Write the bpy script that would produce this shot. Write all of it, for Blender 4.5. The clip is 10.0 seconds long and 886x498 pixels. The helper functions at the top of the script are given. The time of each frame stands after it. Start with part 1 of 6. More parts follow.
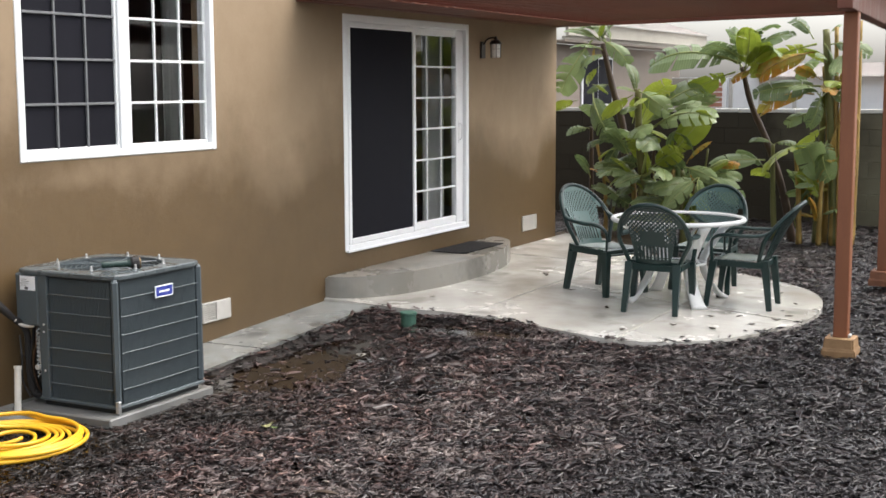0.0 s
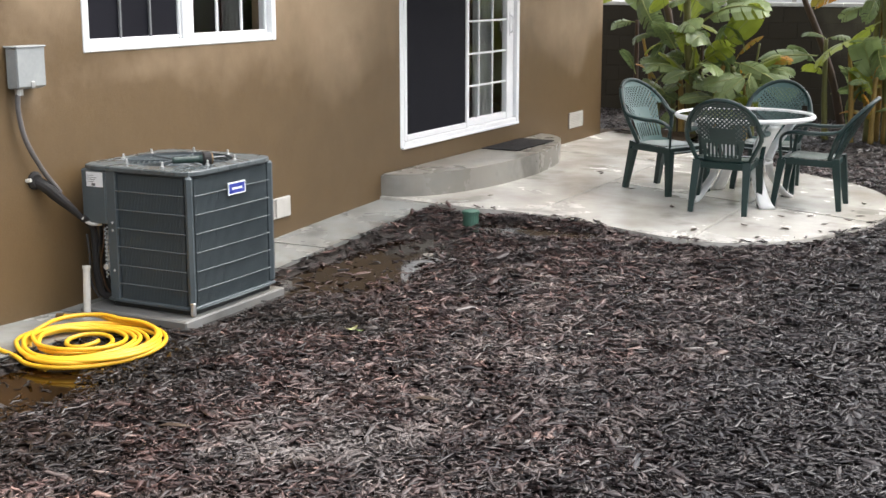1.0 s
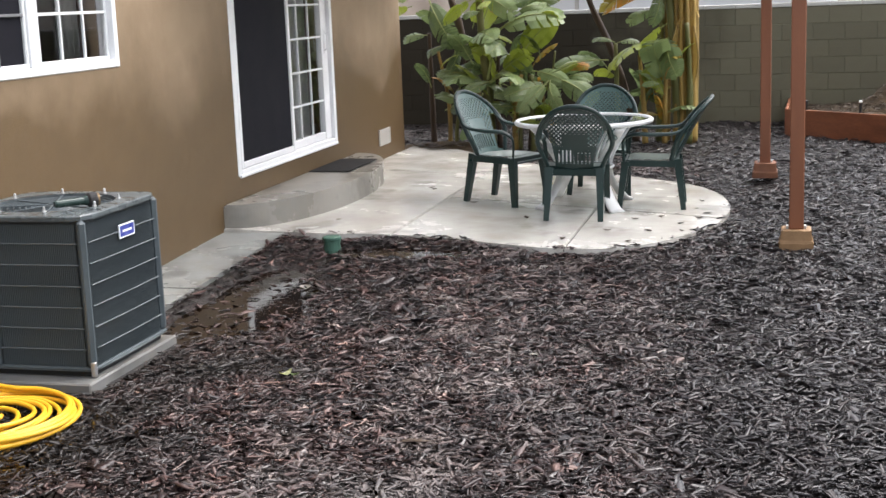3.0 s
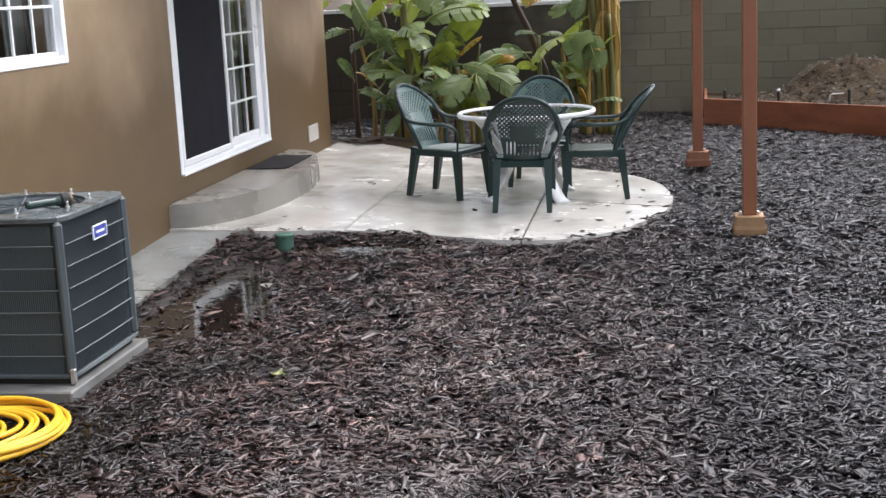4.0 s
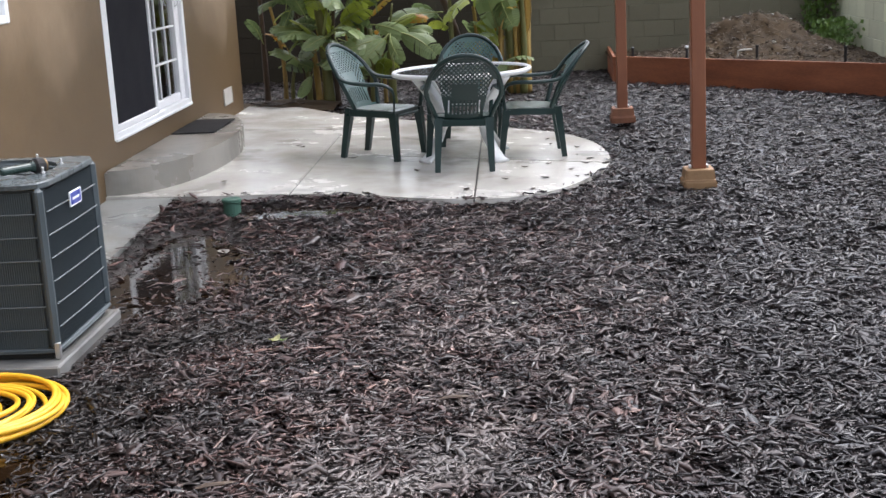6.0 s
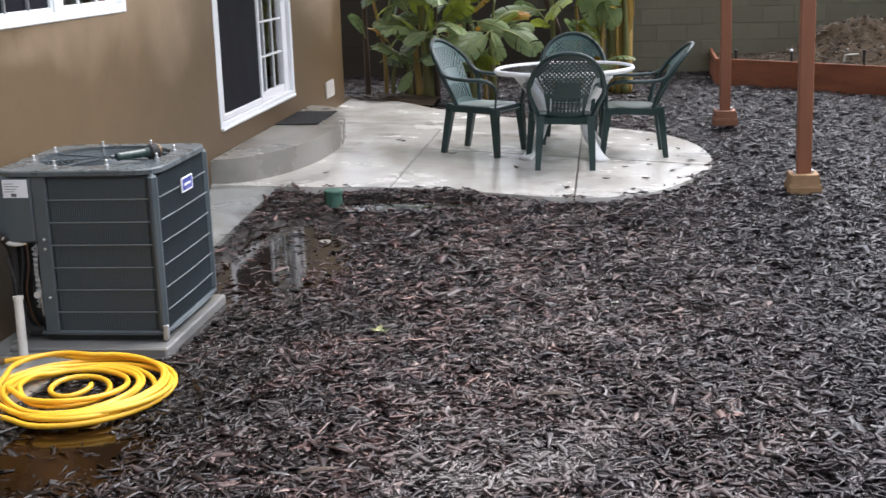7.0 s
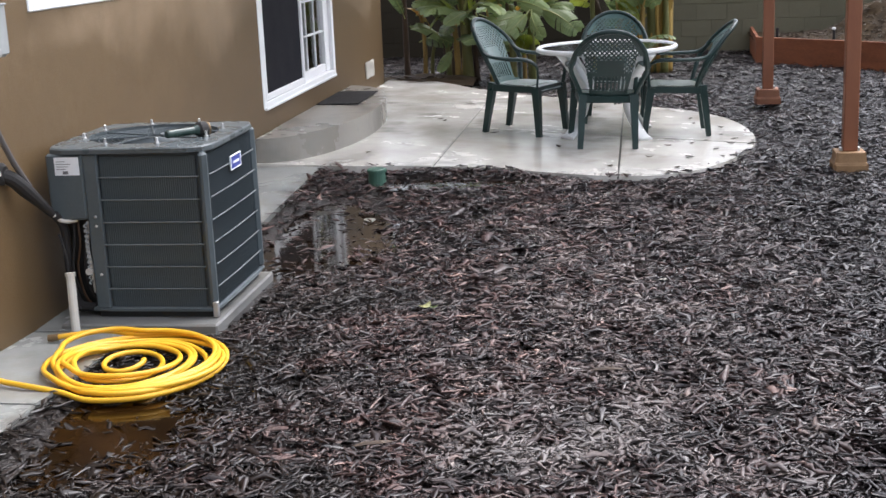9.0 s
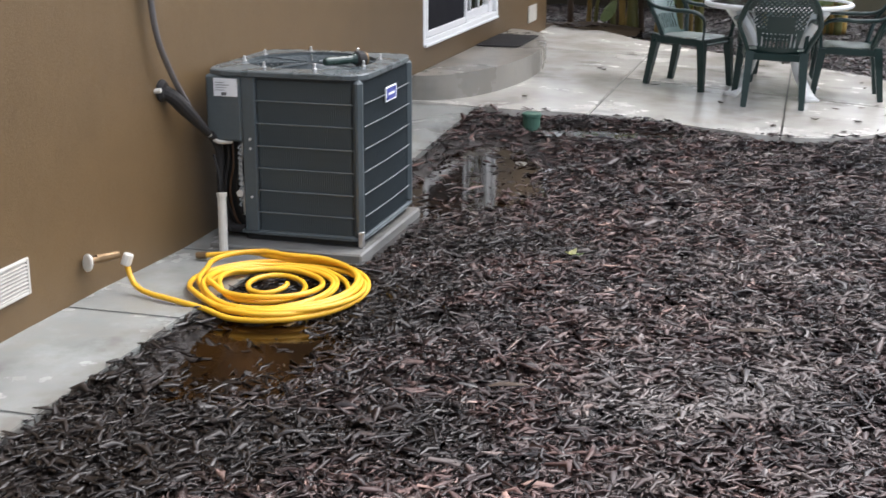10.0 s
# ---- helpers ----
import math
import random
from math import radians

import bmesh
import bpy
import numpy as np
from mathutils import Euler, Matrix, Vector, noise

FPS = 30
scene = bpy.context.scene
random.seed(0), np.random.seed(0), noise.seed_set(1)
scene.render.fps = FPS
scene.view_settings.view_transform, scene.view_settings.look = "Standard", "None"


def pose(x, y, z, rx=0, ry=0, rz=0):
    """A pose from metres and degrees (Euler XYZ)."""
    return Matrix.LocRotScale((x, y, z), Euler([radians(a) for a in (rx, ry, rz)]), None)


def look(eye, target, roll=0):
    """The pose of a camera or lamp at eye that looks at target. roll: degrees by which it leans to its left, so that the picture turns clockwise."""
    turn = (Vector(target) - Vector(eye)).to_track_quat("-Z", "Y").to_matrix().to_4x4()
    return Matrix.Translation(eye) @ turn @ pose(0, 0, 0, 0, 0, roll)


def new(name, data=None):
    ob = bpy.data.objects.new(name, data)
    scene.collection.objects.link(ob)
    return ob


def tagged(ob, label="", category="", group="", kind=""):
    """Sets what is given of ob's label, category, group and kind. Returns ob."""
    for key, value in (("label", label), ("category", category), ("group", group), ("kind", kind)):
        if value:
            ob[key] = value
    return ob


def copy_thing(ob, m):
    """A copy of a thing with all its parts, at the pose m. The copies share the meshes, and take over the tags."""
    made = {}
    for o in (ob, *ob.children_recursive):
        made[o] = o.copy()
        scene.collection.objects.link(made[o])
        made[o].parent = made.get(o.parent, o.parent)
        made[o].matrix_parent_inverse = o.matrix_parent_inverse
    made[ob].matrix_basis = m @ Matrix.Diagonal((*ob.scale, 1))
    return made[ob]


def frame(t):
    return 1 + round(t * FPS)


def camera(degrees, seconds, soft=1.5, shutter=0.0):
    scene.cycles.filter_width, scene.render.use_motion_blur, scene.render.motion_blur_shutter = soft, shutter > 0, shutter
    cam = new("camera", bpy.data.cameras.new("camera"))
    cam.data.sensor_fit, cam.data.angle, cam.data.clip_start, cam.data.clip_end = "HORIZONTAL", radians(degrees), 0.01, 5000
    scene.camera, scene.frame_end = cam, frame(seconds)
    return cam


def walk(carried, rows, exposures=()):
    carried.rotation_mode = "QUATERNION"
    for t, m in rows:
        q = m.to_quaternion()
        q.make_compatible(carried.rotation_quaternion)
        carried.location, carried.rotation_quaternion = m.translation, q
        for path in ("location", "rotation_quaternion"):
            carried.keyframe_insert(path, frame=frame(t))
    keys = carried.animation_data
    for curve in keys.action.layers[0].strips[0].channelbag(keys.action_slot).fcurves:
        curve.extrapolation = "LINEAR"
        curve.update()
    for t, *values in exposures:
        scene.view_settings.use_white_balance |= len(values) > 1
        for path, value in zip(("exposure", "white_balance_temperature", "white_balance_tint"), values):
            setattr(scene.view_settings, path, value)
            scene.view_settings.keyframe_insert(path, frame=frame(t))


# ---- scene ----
cam = camera(37.5, 10.0, 1.5, 0.15)
PATH = [
    (0, (5.952, -9.666, 1.906), (5.041, -7.903, 1.658), -0.2),
    (0.5, (5.679, -9.613, 1.865), (4.761, -7.869, 1.523), -0.2),
    (1, (5.356, -9.599, 1.849), (4.457, -7.857, 1.448), 0.0),
    (1.5, (4.981, -9.67, 1.854), (4.293, -7.84, 1.433), -2.4),
    (2, (4.739, -9.724, 1.826), (4.181, -7.863, 1.352), -2.1),
    (2.5, (4.391, -9.594, 1.786), (3.837, -7.709, 1.41), -3.0),
    (3, (4.147, -9.581, 1.802), (3.652, -7.68, 1.425), -2.2),
    (3.2, (4.059, -9.594, 1.816), (3.628, -7.676, 1.446), -2.4),
    (4.3, (3.477, -9.604, 1.77), (3.157, -7.671, 1.365), -2.7),
    (4.5, (3.392, -9.541, 1.757), (3.068, -7.612, 1.34), -2.6),
    (5, (3.229, -9.411, 1.734), (3.006, -7.471, 1.301), -2.1),
    (5.5, (3.088, -9.486, 1.739), (2.992, -7.535, 1.307), -2.4),
    (5.7, (3.011, -9.518, 1.757), (2.907, -7.57, 1.315), -2.7),
    (6.8, (2.932, -9.62, 1.762), (2.767, -7.679, 1.306), -2.8),
    (7, (2.904, -9.598, 1.759), (2.655, -7.665, 1.31), -2.0),
    (7.5, (2.906, -9.626, 1.76), (2.601, -7.702, 1.306), -2.3),
    (8, (2.9, -9.619, 1.76), (2.614, -7.693, 1.3), -2.2),
    (8.5, (2.881, -9.62, 1.754), (2.625, -7.691, 1.293), -2.6),
    (9, (2.837, -9.622, 1.737), (2.537, -7.702, 1.264), -2.4),
    (9.5, (2.767, -9.577, 1.691), (2.407, -7.668, 1.215), -1.7),
    (10, (2.818, -9.553, 1.681), (2.302, -7.699, 1.138), 0.2),
]
# stops, kelvin, tint: the clip's own white balance cools on the way
EXPOSURE = [(0.0, 1.14, 6560, 10), (1.5, 1.36, 6540, 10), (2.5, 1.32, 6520, 11), (4.5, 1.18, 6180, 13), (9.0, 1.14, 6160, 13), (10.0, 1.08, 6220, 12)]
walk(cam, [(t, look(eye, target, roll)) for t, eye, target, roll in PATH], EXPOSURE)

# world, sun, exposure
world = bpy.data.worlds.new("overcast_sky")
scene.world = world
world.use_nodes = True
wn, wl = world.node_tree.nodes, world.node_tree.links
sky = wn.new("ShaderNodeTexSky")
sky.sky_type = "NISHITA"
sky.sun_disc = False
sky.sun_elevation, sky.sun_rotation = radians(58), radians(50)
sky.air_density, sky.dust_density, sky.ozone_density = 1.0, 4.0, 1.0
grey = wn.new("ShaderNodeHueSaturation")
grey.inputs["Saturation"].default_value = 0.3
grey.inputs["Value"].default_value = 1.3
wl.new(sky.outputs["Color"], grey.inputs["Color"])
wl.new(grey.outputs["Color"], wn["Background"].inputs["Color"])
wn["Background"].inputs["Strength"].default_value = 0.15
sun_data = bpy.data.lights.new("sun", "SUN")
sun_data.energy, sun_data.angle, sun_data.color = 0.6, radians(70), (1.0, 0.97, 0.93)
sun = new("sun", sun_data)
sun.matrix_world = look((7.5, 4.5, 15.0), (2, 0.5, 0))

# ---------- materials ----------


def shader(name, rough=0.6, metal=0.0, spec=0.5):
    m = bpy.data.materials.new(name)
    m.use_nodes = True
    b = m.node_tree.nodes["Principled BSDF"]
    b.inputs["Roughness"].default_value = rough
    b.inputs["Metallic"].default_value = metal
    b.inputs["Specular IOR Level"].default_value = spec
    return m, m.node_tree.nodes, m.node_tree.links, b


def noise_node(nodes, links, co, scale, detail=4.0, rough=0.55):
    n = nodes.new("ShaderNodeTexNoise")
    n.inputs["Scale"].default_value, n.inputs["Detail"].default_value, n.inputs["Roughness"].default_value = scale, detail, rough
    links.new(co, n.inputs["Vector"])
    return n.outputs["Fac"]


def ramp_node(nodes, links, fac, stops):
    r = nodes.new("ShaderNodeValToRGB")
    while len(r.color_ramp.elements) < len(stops):
        r.color_ramp.elements.new(0.5)
    for e, (p, c) in zip(r.color_ramp.elements, stops):
        e.position = p
        e.color = (*c, 1) if not isinstance(c, (int, float)) else (c, c, c, 1)
    links.new(fac, r.inputs["Fac"])
    return r.outputs["Color"]


def mix_node(nodes, links, fac, a, b, mode="MIX"):
    m = nodes.new("ShaderNodeMix")
    m.data_type, m.blend_type = "RGBA", mode
    for sock, v in ((m.inputs[0], fac), (m.inputs[6], a), (m.inputs[7], b)):
        if isinstance(v, (int, float)):
            sock.default_value = v
        elif isinstance(v, tuple):
            sock.default_value = (*v, 1)
        else:
            links.new(v, sock)
    return m.outputs[2]


def math_node(nodes, links, op, a, b=0.0, clamp=False):
    m = nodes.new("ShaderNodeMath")
    m.operation, m.use_clamp = op, clamp
    for sock, v in ((m.inputs[0], a), (m.inputs[1], b)):
        if isinstance(v, (int, float)):
            sock.default_value = v
        else:
            links.new(v, sock)
    return m.outputs[0]


def bump_node(nodes, links, b, height, strength=0.3, dist=0.01):
    n = nodes.new("ShaderNodeBump")
    n.inputs["Strength"].default_value, n.inputs["Distance"].default_value = strength, dist
    links.new(height, n.inputs["Height"])
    links.new(n.outputs["Normal"], b.inputs["Normal"])


def surface(name, dark, light, scale=6.0, fine=60.0, rough=(0.5, 0.7), metal=0.0, bump=0.2, dist=0.004, vary=0.0, spec=0.5, stretch=(1, 1, 1)):
    """A worn surface: two colours mixed by blotches and grain, with fine relief; vary: change of value from piece to piece."""
    m, nodes, links, b = shader(name, rough[0], metal, spec)
    tc = nodes.new("ShaderNodeTexCoord")
    mp = nodes.new("ShaderNodeMapping")
    mp.inputs["Scale"].default_value = stretch
    links.new(tc.outputs["Object"], mp.inputs["Vector"])
    co = mp.outputs["Vector"]
    big, small = noise_node(nodes, links, co, scale), noise_node(nodes, links, co, fine, 3.0)
    fac = math_node(nodes, links, "ADD", math_node(nodes, links, "MULTIPLY", big, 0.7), math_node(nodes, links, "MULTIPLY", small, 0.3))
    col = ramp_node(nodes, links, fac, [(0.3, dark), (0.7, light)])
    if vary:
        info = nodes.new("ShaderNodeObjectInfo")
        v = math_node(nodes, links, "ADD", math_node(nodes, links, "MULTIPLY", info.outputs["Random"], 2 * vary), 1 - vary)
        h = nodes.new("ShaderNodeHueSaturation")
        links.new(col, h.inputs["Color"])
        links.new(v, h.inputs["Value"])
        col = h.outputs["Color"]
    links.new(col, b.inputs["Base Color"])
    links.new(ramp_node(nodes, links, big, [(0.3, rough[0]), (0.7, rough[1])]), b.inputs["Roughness"])
    if bump:
        bump_node(nodes, links, b, small, bump, dist)
    return m


def stucco():
    """Brown stucco, soaked by rain low down and in runs, drier and paler in patches."""
    m, nodes, links, b = shader("stucco", 0.75)
    tc = nodes.new("ShaderNodeTexCoord")
    co = tc.outputs["Object"]
    big = noise_node(nodes, links, co, 0.9, 5.0, 0.6)
    mid = noise_node(nodes, links, co, 4.0, 4.0)
    mp = nodes.new("ShaderNodeMapping")
    mp.inputs["Scale"].default_value = (1, 1.0, 0.8)
    links.new(co, mp.inputs["Vector"])
    runs = noise_node(nodes, links, mp.outputs["Vector"], 1.6, 4.0)
    sep = nodes.new("ShaderNodeSeparateXYZ")
    links.new(co, sep.inputs[0])
    # the splash line wanders about the window sill's height
    h = math_node(nodes, links, "MULTIPLY", math_node(nodes, links, "SUBTRACT", sep.outputs["Z"], 1.42), 0.95)
    d = math_node(nodes, links, "ADD", h, math_node(nodes, links, "MULTIPLY", math_node(nodes, links, "SUBTRACT", big, 0.5), 2.0))
    d = math_node(nodes, links, "ADD", d, math_node(nodes, links, "MULTIPLY", math_node(nodes, links, "SUBTRACT", runs, 0.5), 0.9))
    # places that dried first: between window and door, under the sill; wet longest by the tap
    # beside the lantern, paler colour makes up for the patio cover's shade
    for cy, cz, ry, rz, gain in ((-0.8, 1.5, 0.8, 0.85, 0.6), (-3.3, 1.32, 0.7, 0.16, 0.35), (3.6, 1.3, 1.0, 1.3, 0.5), (-5.2, 1.7, 2.4, 1.6, -0.5)):
        off = nodes.new("ShaderNodeVectorMath")
        off.operation = "SUBTRACT"
        off.inputs[1].default_value = (0, cy, cz)
        links.new(co, off.inputs[0])
        sc = nodes.new("ShaderNodeVectorMath")
        sc.operation = "MULTIPLY"
        sc.inputs[1].default_value = (0, 1 / ry, 1 / rz)
        links.new(off.outputs["Vector"], sc.inputs[0])
        ln = nodes.new("ShaderNodeVectorMath")
        ln.operation = "LENGTH"
        links.new(sc.outputs["Vector"], ln.inputs[0])
        wob = math_node(nodes, links, "ADD", ln.outputs["Value"], math_node(nodes, links, "MULTIPLY", math_node(nodes, links, "SUBTRACT", big, 0.5), 1.0))
        d = math_node(nodes, links, "ADD", d, math_node(nodes, links, "MULTIPLY", ramp_node(nodes, links, wob, [(0.1, 1.0), (1.15, 0.0)]), gain))
    dry = ramp_node(nodes, links, math_node(nodes, links, "ADD", d, 0.36, True), [(0.12, 0.0), (0.92, 1.0)])
    wet_c = mix_node(nodes, links, mid, (0.096, 0.060, 0.026), (0.135, 0.086, 0.038))
    dry_c = mix_node(nodes, links, mid, (0.255, 0.18, 0.108), (0.33, 0.243, 0.155))
    links.new(mix_node(nodes, links, dry, wet_c, dry_c), b.inputs["Base Color"])
    links.new(ramp_node(nodes, links, dry, [(0.0, 0.5), (1.0, 0.85)]), b.inputs["Roughness"])
    fine = noise_node(nodes, links, co, 90.0, 4.0, 0.7)
    trowel = noise_node(nodes, links, co, 12.0, 3.0)
    bump_node(nodes, links, b, math_node(nodes, links, "ADD", fine, trowel), 0.35, 0.006)
    return m


def concrete(name, wet_dark, dry_light, gloss=0.12, dirt=0.0, stain=0.35):
    m, nodes, links, b = shader(name, 0.5)
    tc = nodes.new("ShaderNodeTexCoord")
    co = tc.outputs["Object"]
    big = noise_node(nodes, links, co, 1.1, 5.0, 0.55)
    mid = noise_node(nodes, links, co, 7.0, 5.0, 0.6)
    fine = noise_node(nodes, links, co, 140.0, 2.0)
    wet = ramp_node(nodes, links, math_node(nodes, links, "ADD", math_node(nodes, links, "MULTIPLY", big, 0.75), math_node(nodes, links, "MULTIPLY", mid, 0.25)), [(0.34, 1.0), (0.62, 0.0)])
    col = mix_node(nodes, links, wet, dry_light, wet_dark)
    col = mix_node(nodes, links, ramp_node(nodes, links, mid, [(0.35, 0.0), (0.75, stain)]), col, (0.2, 0.16, 0.11))
    damp = noise_node(nodes, links, co, 2.3, 3.0, 0.5)
    col = mix_node(nodes, links, ramp_node(nodes, links, damp, [(0.55, 0.0), (0.69, 0.75)]), col, tuple(0.55 * c for c in wet_dark))
    col = mix_node(nodes, links, math_node(nodes, links, "MULTIPLY", fine, 0.25), col, (0.2, 0.19, 0.17))
    if dirt:
        sep = nodes.new("ShaderNodeSeparateXYZ")
        links.new(co, sep.inputs[0])
        d = math_node(nodes, links, "ADD", sep.outputs["X"], math_node(nodes, links, "MULTIPLY", math_node(nodes, links, "SUBTRACT", mid, 0.5), 0.5))
        col = mix_node(nodes, links, ramp_node(nodes, links, d, [(0.40, 0.0), (0.53, dirt)]), col, (0.06, 0.045, 0.03))
        streak = noise_node(nodes, links, co, 3.1, 5.0, 0.7)
        col = mix_node(nodes, links, ramp_node(nodes, links, streak, [(0.5, 0.0), (0.7, 0.55)]), col, (0.36, 0.39, 0.375))
    links.new(col, b.inputs["Base Color"])
    links.new(ramp_node(nodes, links, wet, [(0.0, 0.3), (1.0, gloss)]), b.inputs["Roughness"])
    bump_node(nodes, links, b, fine, 0.12, 0.002)
    return m


def bark():
    """Shredded bark, wet, each shred of its own brown."""
    m, nodes, links, b = shader("wet_bark", 0.3, 0.0, 0.55)
    geo = nodes.new("ShaderNodeNewGeometry")
    rnd = geo.outputs["Random Per Island"]
    col = ramp_node(nodes, links, rnd, [(0.0, (0.004, 0.003, 0.0029)), (0.4, (0.020, 0.0144, 0.0142)), (0.68, (0.060, 0.0438, 0.043)), (0.88, (0.096, 0.073, 0.070)), (0.975, (0.165, 0.136, 0.128)), (1.0, (0.36, 0.32, 0.29))])
    tc = nodes.new("ShaderNodeTexCoord")
    grain = noise_node(nodes, links, tc.outputs["Object"], 160.0, 3.0)
    patch = noise_node(nodes, links, tc.outputs["Object"], 1.3, 3.0)
    rust = noise_node(nodes, links, tc.outputs["Object"], 2.6, 4.0, 0.65)
    mud = noise_node(nodes, links, tc.outputs["Object"], 3.4, 4.0, 0.65)
    col = mix_node(nodes, links, math_node(nodes, links, "MULTIPLY", grain, 0.5), col, (0.014, 0.011, 0.011))
    col = mix_node(nodes, links, ramp_node(nodes, links, rust, [(0.38, 0.0), (0.58, 1.0)]), col, mix_node(nodes, links, 1.0, col, (1.42, 0.99, 0.88), "MULTIPLY"))
    sep = nodes.new("ShaderNodeSeparateXYZ")
    links.new(tc.outputs["Object"], sep.inputs[0])
    wander = math_node(nodes, links, "ADD", sep.outputs["X"], math_node(nodes, links, "MULTIPLY", math_node(nodes, links, "SUBTRACT", patch, 0.5), 3.0))
    trodden = ramp_node(nodes, links, math_node(nodes, links, "DIVIDE", wander, 8.0), [(0.24, 0.0), (0.32, 1.0), (0.38, 0.9), (0.48, 0.0)])
    col = mix_node(nodes, links, math_node(nodes, links, "MULTIPLY", trodden, ramp_node(nodes, links, mud, [(0.50, 0.0), (0.61, 0.72)])), col, (0.24, 0.195, 0.178))
    gap = nodes.new("ShaderNodeVectorMath")
    gap.operation = "DISTANCE"
    gap.inputs[1].default_value = (2.56, -5.34, 0.0)
    links.new(tc.outputs["Object"], gap.inputs[0])
    bare = math_node(nodes, links, "MULTIPLY", ramp_node(nodes, links, gap.outputs["Value"], [(0.1, 1.0), (0.52, 0.0)]), ramp_node(nodes, links, mud, [(0.38, 0.0), (0.52, 0.85)]))
    col = mix_node(nodes, links, bare, col, (0.2, 0.178, 0.168))
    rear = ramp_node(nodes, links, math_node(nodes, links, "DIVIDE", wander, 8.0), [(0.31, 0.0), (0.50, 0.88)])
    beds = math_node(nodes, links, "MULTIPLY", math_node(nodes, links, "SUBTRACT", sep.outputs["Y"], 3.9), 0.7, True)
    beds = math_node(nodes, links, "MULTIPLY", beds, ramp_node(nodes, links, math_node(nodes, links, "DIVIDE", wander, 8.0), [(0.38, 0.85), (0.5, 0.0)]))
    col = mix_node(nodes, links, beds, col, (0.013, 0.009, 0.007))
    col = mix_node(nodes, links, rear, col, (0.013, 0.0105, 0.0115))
    soaked = ramp_node(nodes, links, math_node(nodes, links, "DIVIDE", wander, 3.0), [(0.36, 0.95), (0.62, 0.0)])
    ahead = math_node(nodes, links, "MULTIPLY", math_node(nodes, links, "SUBTRACT", -2.7, sep.outputs["Y"]), 1.1, True)
    col = mix_node(nodes, links, math_node(nodes, links, "MULTIPLY", soaked, ahead), col, (0.012, 0.008, 0.006))
    links.new(col, b.inputs["Base Color"])
    links.new(ramp_node(nodes, links, rnd, [(0.0, 0.2), (0.6, 0.36), (1.0, 0.55)]), b.inputs["Roughness"])
    bump_node(nodes, links, b, grain, 0.3, 0.002)
    return m


def shade_toned_block(name, dark, light, wet):
    """Concrete block; the plants' shade is painted in towards one end (wet: its colour)."""
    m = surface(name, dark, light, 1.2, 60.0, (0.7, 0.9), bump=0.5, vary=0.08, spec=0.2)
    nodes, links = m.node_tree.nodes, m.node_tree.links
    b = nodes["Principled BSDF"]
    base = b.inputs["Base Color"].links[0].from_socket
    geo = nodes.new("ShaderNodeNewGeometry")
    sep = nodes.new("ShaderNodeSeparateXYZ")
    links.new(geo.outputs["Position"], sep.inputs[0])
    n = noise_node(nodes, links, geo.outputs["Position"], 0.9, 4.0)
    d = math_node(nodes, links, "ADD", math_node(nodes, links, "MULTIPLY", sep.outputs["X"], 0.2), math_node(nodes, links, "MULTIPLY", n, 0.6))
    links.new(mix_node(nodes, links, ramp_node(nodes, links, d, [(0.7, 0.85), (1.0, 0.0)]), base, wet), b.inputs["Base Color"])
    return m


def leaf_mat(name, dark, light, dry=(0.30, 0.17, 0.03), dry_amount=0.0):
    m, nodes, links, b = shader(name, 0.3, 0.0, 0.5)
    tc = nodes.new("ShaderNodeTexCoord")
    info = nodes.new("ShaderNodeObjectInfo")
    n1 = noise_node(nodes, links, tc.outputs["Object"], 4.0, 4.0)
    col = mix_node(nodes, links, math_node(nodes, links, "ADD", math_node(nodes, links, "MULTIPLY", n1, 0.45), math_node(nodes, links, "MULTIPLY", info.outputs["Random"], 0.6)), dark, light)
    n2 = noise_node(nodes, links, tc.outputs["Object"], 2.2, 5.0, 0.7)
    lo = 0.72 - dry_amount
    col = mix_node(nodes, links, ramp_node(nodes, links, n2, [(lo, 0.0), (lo + 0.12, 1.0)]), col, dry)
    wave = nodes.new("ShaderNodeTexWave")
    wave.bands_direction = "X"
    wave.inputs["Scale"].default_value, wave.inputs["Distortion"].default_value, wave.inputs["Detail"].default_value = 14.0, 2.5, 2.0
    links.new(tc.outputs["Object"], wave.inputs["Vector"])
    col = mix_node(nodes, links, math_node(nodes, links, "MULTIPLY", wave.outputs["Fac"], 0.3), col, light)
    links.new(col, b.inputs["Base Color"])
    bump_node(nodes, links, b, wave.outputs["Fac"], 0.35, 0.006)
    tr = nodes.new("ShaderNodeBsdfTranslucent")
    links.new(col, tr.inputs["Color"])
    mx = nodes.new("ShaderNodeMixShader")
    mx.inputs[0].default_value = 0.35
    links.new(b.outputs[0], mx.inputs[1])
    links.new(tr.outputs[0], mx.inputs[2])
    links.new(mx.outputs[0], nodes["Material Output"].inputs["Surface"])
    return m


def pane_mat(name, tint=(1, 1, 1), rough=0.0, ior=1.45):
    m, nodes, links, b = shader(name, rough)
    b.inputs["Base Color"].default_value = (*tint, 1)
    b.inputs["Transmission Weight"].default_value = 1.0
    b.inputs["IOR"].default_value = ior
    return m


def water_mat(name, ripple, scale, gloss, deep=(0.003, 0.002, 0.0012), shoal=(0.013, 0.0065, 0.0025)):
    m, nodes, links, b = shader(name, 0.05, 0.0, gloss)
    tc = nodes.new("ShaderNodeTexCoord")
    n = noise_node(nodes, links, tc.outputs["Object"], 3.0)
    links.new(ramp_node(nodes, links, n, [(0.3, deep), (0.7, shoal)]), b.inputs["Base Color"])
    bump_node(nodes, links, b, noise_node(nodes, links, tc.outputs["Object"], scale), ripple, 0.01)
    return m


